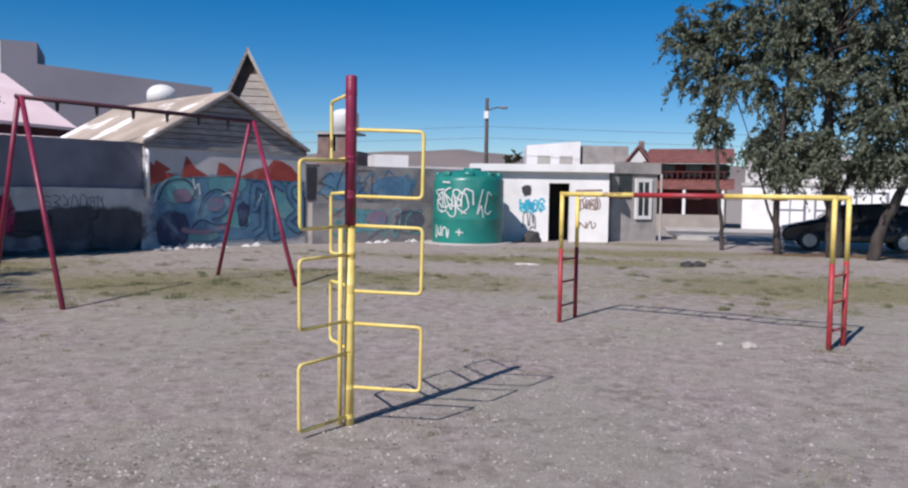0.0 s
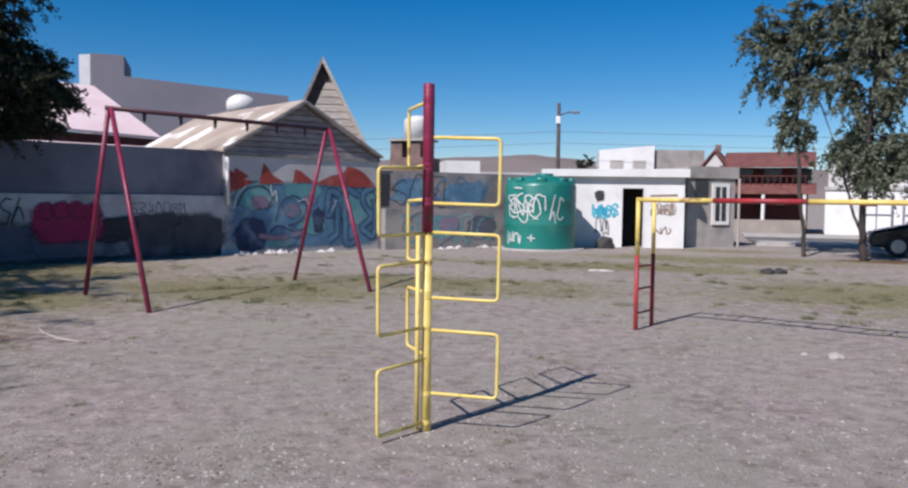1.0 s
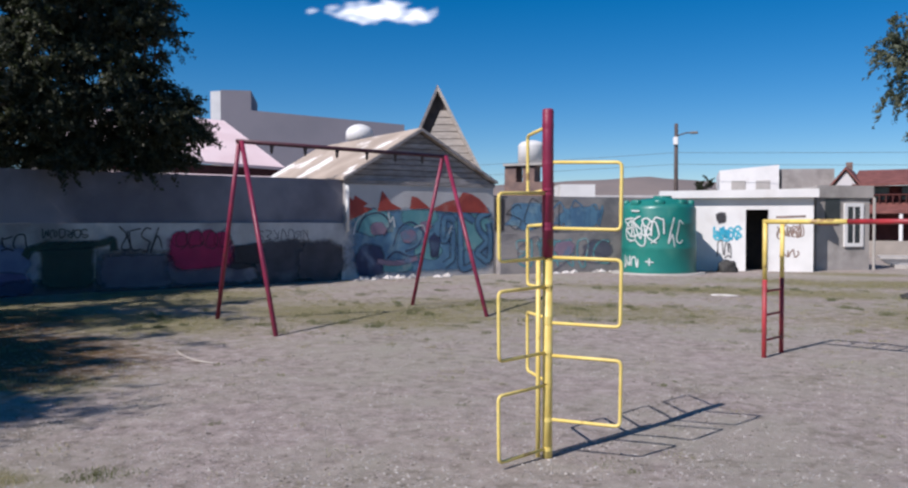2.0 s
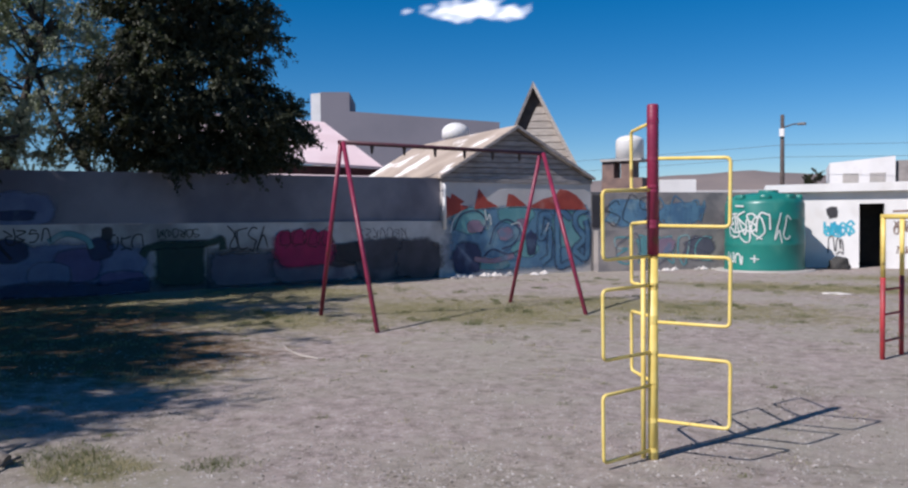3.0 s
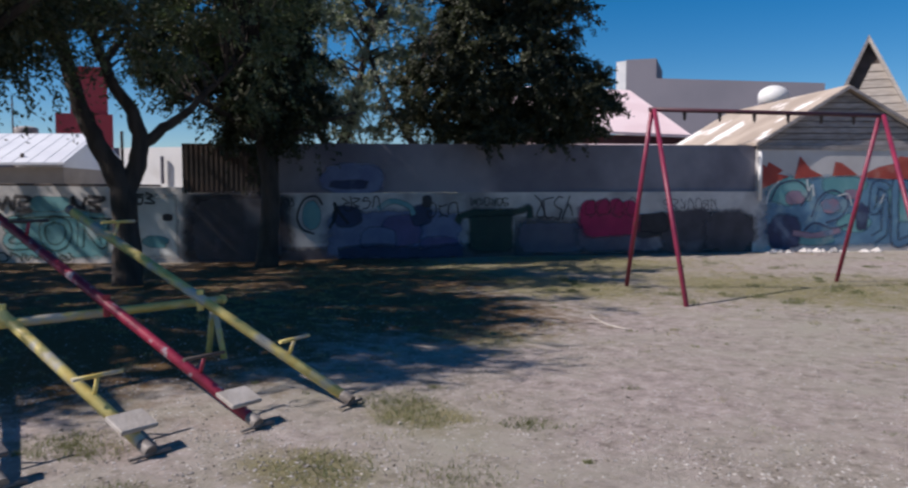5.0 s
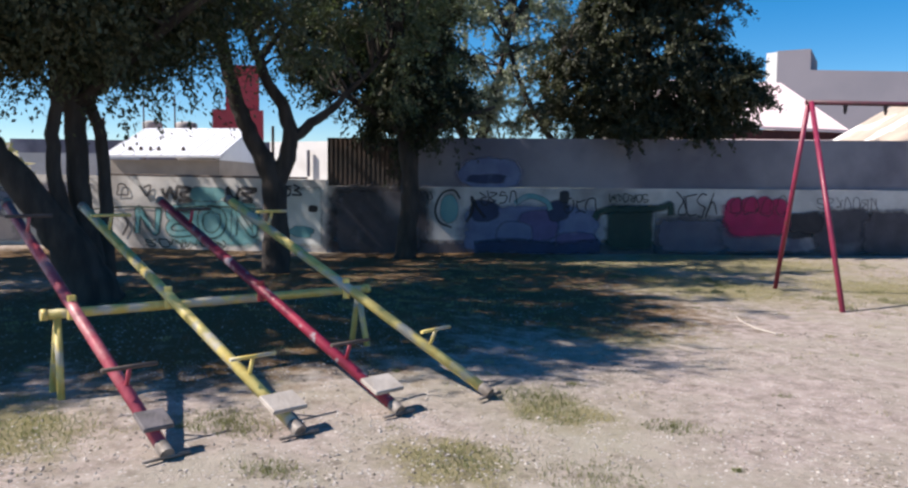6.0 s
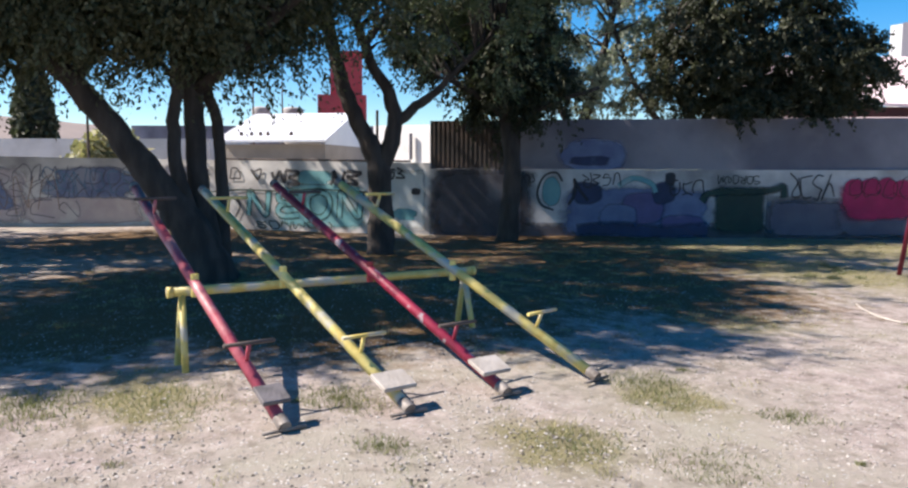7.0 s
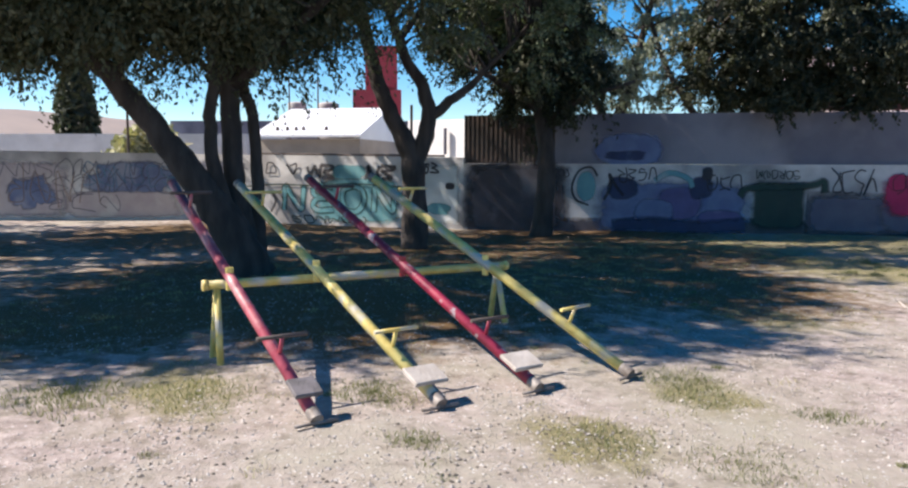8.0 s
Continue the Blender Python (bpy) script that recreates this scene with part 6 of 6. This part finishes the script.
paint(wall_s, BLACKPAINT, "black crown shapes", lambda bm: (forms(bm, S, "mm", 3.9, 4.75, 1.2, 1.5, 0.085, 0.03, 0.1), forms(bm, S, "nm", 5.6, 6.4, 1.18, 1.52, 0.085, 0.033, 0.1), blot(bm, S, 7.75, 8.0, 0.95, 1.12, 0.018, 79, 0.1), forms(bm, S, "o", 2.6, 3.0, 1.3, 1.58, 0.04, 0.03), stroke(bm, S, [(2.8, 0.3), (2.95, 0.6), (2.8, 0.85)], 0.06, 0.034), stroke(bm, S, [(3.3, 1.55), (3.5, 1.3), (3.6, 1.55), (3.4, 1.5)], 0.05, 0.037), forms(bm, S, "sm", 7.1, 7.6, 1.35, 1.58, 0.045, 0.022)))
paint(wall_s, SLATE, "crowded grey-blue sprayed marks", lambda bm: (blot(bm, S, 0.05, 2.0, 0.5, 1.65, 0.004, 81, 0.3), forms(bm, S, "rnsbu", 0.1, 2.0, 1.0, 1.55, 0.045, 0.010), forms(bm, S, "usnr", 0.1, 1.9, 0.4, 0.9, 0.04, 0.012)))
paint(wall_e, MAUVE, "pale mauve overpainting", lambda bm: (blot(bm, Ee, 0.3, 4.2, 0.1, 1.6, 0.004, 83, 0.1, 0.35), blot(bm, Ee, 4.0, 7.1, 0.05, 0.8, 0.0046, 84, 0.15, 0.4)))
paint(wall_e, SLATE, "crowded black sprayed marks", lambda bm: (forms(bm, Ee, "nrsubnyros", 2.3, 7.0, 1.15, 1.62, 0.02, 0.008, 0.1, 0.2), forms(bm, Ee, "unsormyu", 2.5, 6.9, 0.75, 1.15, 0.02, 0.012, 0.15, 0.2), forms(bm, Ee, "run", 3.4, 5.6, 0.3, 0.7, 0.022, 0.014, 0.3)))
paint(wall_e, PALEBLUE, "faded blue sprayed haze", lambda bm: (blot(bm, Ee, 4.6, 6.9, 0.6, 1.55, 0.004, 93, 0.4), blot(bm, Ee, 2.6, 3.6, 0.3, 1.2, 0.0046, 94, 0.5)))
paint(wall_e, BLUE, "blue sprayed marks", lambda bm: forms(bm, Ee, "sbnous", 4.5, 7.0, 0.95, 1.5, 0.022, 0.016, 0.2, -0.15))
paint(wall_e, BROWNPAINT, "brown sprayed marks", lambda bm: forms(bm, Ee, "rsnu", 2.4, 5.0, 0.45, 1.3, 0.022, 0.018, 0.3))

# tank and shed
R0 = 1.165


def on_tank(a, z, off):
    ang = radians(-90 - 9) + a / R0
    return Vector(((R0 + off) * math.cos(ang), (R0 + off) * math.sin(ang), z))


paint(tank_ob, WHITEPAINT, "white sprayed scrawl", lambda bm: (forms(bm, on_tank, "bnsu", -0.78, 0.55, 1.2, 1.75, 0.045, 0.006, 0.05), forms(bm, on_tank, "oro", -0.72, 0.4, 0.98, 1.6, 0.04, 0.010, 0.05), forms(bm, on_tank, "ms", -0.85, -0.2, 0.2, 0.55, 0.045, 0.006), stroke(bm, on_tank, [(0.0, 0.4), (0.25, 0.38)], 0.04, 0.007), stroke(bm, on_tank, [(0.12, 0.5), (0.12, 0.28)], 0.04, 0.009), stroke(bm, on_tank, [(-0.5, 1.95), (-0.2, 1.93)], 0.05, 0.006), forms(bm, on_tank, "yu", 0.65, 1.2, 0.95, 1.6, 0.035, 0.007)))
Sh = on_wall((-3.6, 27.35), (0.36, 28.1))
paint(shed_ob, CYAN, "cyan sprayed tag", lambda bm: (forms(bm, Sh, "mbos", 0.98, 1.85, 1.05, 1.42, 0.06, 0.004, 0.1), forms(bm, Sh, "ron", 0.95, 1.75, 0.98, 1.35, 0.06, 0.007, 0.0)))
paint(shed_ob, BLACKPAINT, "black sprayed tag", lambda bm: (blot(bm, Sh, 1.05, 1.4, 1.55, 1.95, 0.012, 106, 0.3, 0.9), forms(bm, Sh, "ub", 1.05, 1.55, 0.45, 0.95, 0.03, 0.013)))
paint(shed_ob, BROWNPAINT, "brown sprayed tags", lambda bm: (forms(bm, Sh, "rnmes", 2.9, 3.75, 1.1, 1.5, 0.035, 0.004), forms(bm, Sh, "ubo", 2.95, 3.7, 1.15, 1.45, 0.03, 0.007), forms(bm, Sh, "ns", 3.0, 3.6, 0.45, 0.7, 0.04, 0.007), stroke(bm, Sh, [(2.9, 1.75), (3.8, 1.78)], 0.06, 0.004)))


# ---- grass, stones and litter ----
def blades(name, label, spots, seed, material=DRYGRASS):
    rng = np.random.default_rng(seed)
    verts, faces = [], []
    for x, y, r, h, n in spots:
        for _ in range(n):
            a, d = rng.uniform(0, 2 * math.pi), r * rng.uniform(0, 1) ** 0.7
            px, py = x + d * math.cos(a), y + d * math.sin(a)
            t = rng.uniform(0, 2 * math.pi)
            ln, w = 0.6 * h * rng.uniform(0.4, 1.3), 0.0026 * rng.uniform(0.7, 1.6)
            lean = Vector((math.cos(t), math.sin(t), 0)) * ln * rng.uniform(0.1, 0.9)
            s = Vector((-math.sin(t), math.cos(t), 0)) * w
            b = Vector((px, py, gz(px, py) - 0.01))
            k = len(verts)
            verts += [b - s, b + s, b + lean * 0.5 + Vector((0, 0, ln * 0.6)) + s * 0.6, b + lean + Vector((0, 0, ln)), b + lean * 0.5 + Vector((0, 0, ln * 0.6)) - s * 0.6]
            faces.append((k, k + 1, k + 2, k + 3, k + 4))
    return tagged(raw(name, [tuple(v) for v in verts], faces, material), label, "grass", kind="stuff")


rng = np.random.default_rng(77)
spots = []
while len(spots) < 3000:
    x, y = rng.uniform(-15, 7), rng.uniform(-3, 24)
    g = greenness(x, y)
    if rng.random() < g * 0.9 + 0.07:
        spots.append((x, y, rng.uniform(0.06, 0.22), rng.uniform(0.03, 0.07) + 0.02 * g, int(rng.uniform(16, 48))))
blades("grass", "thin dry grass in patches on the trodden earth", spots, 78)
for x, y, r, h in ((-3.62, 3.38, 0.20, 0.065), (-4.2, 2.8, 0.26, 0.06), (-3.64, 1.8, 0.30, 0.06), (-5.3, -0.35, 0.40, 0.07), (-3.98, 0.76, 0.16, 0.07), (-0.72, 4.86, 0.16, 0.03), (-1.35, 4.0, 0.1, 0.03), (0.45, 8.6, 0.2, 0.03), (-4.6, 2.95, 0.3, 0.08), (-4.9, 0.75, 0.25, 0.09), (-3.1, 2.3, 0.3, 0.06), (-5.6, -1.2, 0.4, 0.1)):
    tuft = blades("grass_tuft", "low tuft of dry yellow-green grass", [(x, y, r, h, int(1700 * r)), (x + r * 0.9, y + 0.1, r * 0.7, h * 0.7, int(500 * r)), (x - r * 0.8, y - 0.12, r * 0.9, h * 0.5, int(450 * r)), (x - r * 0.3, y + r * 0.9, r * 1.3, h * 0.5, int(400 * r))], int(1000 * (x + 20)), TUFT)


belt = []
while len(belt) < 230:
    x, y = rng.uniform(-11, 6), rng.uniform(8.5, 21)
    if rng.random() < greenness(x, y) + 0.05:
        belt.append((x, y, rng.uniform(0.06, 0.24), rng.uniform(0.05, 0.12), int(rng.uniform(50, 150))))
blades("grass", "dark green and brown tufts in the dry grass", belt, 79, TUFT)


def stones(name, label, count, area, size, seed, material=STONE, cat="gravel"):
    rng = np.random.default_rng(seed)
    verts, faces = [], []
    octa = np.array([(1, 0, 0), (0.1, 1, 0), (-1, 0.1, 0), (0, -1, 0.05), (0, 0, 1), (0, 0.1, -1)], float)
    tri = [(0, 1, 4), (1, 2, 4), (2, 3, 4), (3, 0, 4), (1, 0, 5), (2, 1, 5), (3, 2, 5), (0, 3, 5)]
    for _ in range(count):
        x, y = area(rng)
        s = size * rng.uniform(0.35, 1.0) ** 1.6 * 1.6
        v = octa * rng.uniform(0.6, 1.2, (6, 1)) * s * np.array([1, 1, 0.6])
        a = rng.uniform(0, 6.28)
        v = v @ np.array([[math.cos(a), math.sin(a), 0], [-math.sin(a), math.cos(a), 0], [0, 0, 1]])
        k = len(verts)
        z = gz(x, y)
        verts += [(p[0] + x, p[1] + y, p[2] + z + 0.1 * s) for p in v]
        faces += [(i + k, j + k, l + k) for i, j, l in tri]
    return tagged(raw(name, verts, faces, material), label, cat, kind="stuff")


def fan(rng):
    """A place on the open ground before the camera, thicker close by."""
    d = 3.0 + 16 * rng.uniform(0, 1) ** 1.7
    a = radians(rng.uniform(70, 195))
    return 0.4 + d * math.cos(a), -0.4 + d * math.sin(a)


clumps = []
while len(clumps) < 90:
    x, y = fan(rng)
    if y > -1 and math.hypot(x, y) < 13:
        clumps.append((x, y, rng.uniform(0.03, 0.10), rng.uniform(0.03, 0.06), int(rng.uniform(30, 90))))
blades("grass", "small dark weeds scattered over the earth", clumps, 80, TUFT)
stones("gravel", "small pale and dark stones strewn over the earth", 10000, fan, 0.010, 31)
def clods(rng):
    """Patches where dark clods and bits of dead grass gather."""
    while True:
        x, y = fan(rng)
        if rng.random() < max(0.0, 0.25 + 1.3 * noise.noise((x * 0.9, y * 0.9, 11))):
            return x, y


stones("clods", "dark clods and scraps of dead grass on the earth", 9000, clods, 0.011, 35, CLOD, "earth")
stones("chips", "pale stone chips gathered in patches", 13000, clods, 0.0105, 36, STONE, "gravel")
stones("pebbles", "larger pebbles strewn over the earth", 420, fan, 0.015, 32)
stones("rubble", "pale broken rubble along the foot of the wall", 46, lambda r: (-11.3 + 1.7 * (u := r.uniform(0, 1)) + 0.35 + r.normal(0, 0.12), 18.9 + 2.7 * u - 0.2 + r.normal(0, 0.15)), 0.13, 33, PALESTONE, "rubble")
stones("rubble", "pale broken rubble along the foot of the wall", 14, lambda r: (-6.9 + 2.0 * (u := r.uniform(0, 1)), 24.2 + 2.0 * u + r.normal(0, 0.2)), 0.10, 34, PALESTONE, "rubble")


def lump(name, label, cat, c, size, material, seed):
    bm = bmesh.new()
    bmesh.ops.create_icosphere(bm, subdivisions=3, radius=1)
    for v in bm.verts:
        w = 1 + 0.35 * noise.noise(v.co * 1.6 + Vector((seed, 0, 0)))
        v.co = Vector((v.co.x * size[0] * w, v.co.y * size[1] * w, max(v.co.z, -0.5) * size[2] * w)) + Vector((c[0], c[1], gz(*c[:2]) + size[2] * 0.45))
    return tagged(link(name, bm, material, smooth=True), label, cat)


lump("stone", "pale loose stone on the bare earth", "stone", (2.03, 8.64), (0.085, 0.06, 0.05), STONE, 1)
lump("stone", "small pale loose stone on the earth", "stone", (1.75, 8.72), (0.04, 0.035, 0.025), STONE, 2)
lump("shoe", "dark discarded shoe lying on the grass", "shoe", (2.24, 19.0), (0.16, 0.1, 0.09), RUBBER, 3)
lump("shoe", "dark discarded shoe lying on the grass", "shoe", (2.52, 19.2), (0.15, 0.1, 0.08), RUBBER, 4)
lump("rubbish_bag", "grey and black rubbish bag against the shed", "rubbish", (-2.62, 26.85), (0.36, 0.3, 0.45), SLATE, 5)
lump("rubbish_bag", "black rubbish bag against the shed", "rubbish", (-2.15, 27.0), (0.32, 0.24, 0.27), RUBBER, 6)
lump("plastic_scrap", "flat pale plastic scrap on the ground", "litter", (-1.33, 18.1), (0.26, 0.08, 0.025), PALESTONE, 7)
st = part("stick", bar([(x, y, gz(x, y) + 0.015) for x, y in ((-6.75, 7.45), (-6.46, 7.22), (-6.03, 6.96), (-5.66, 6.86))], [0.008, 0.011, 0.013, 0.009], 7), BOARD, None)
tagged(st, "pale bent stick lying on the earth", "stick")
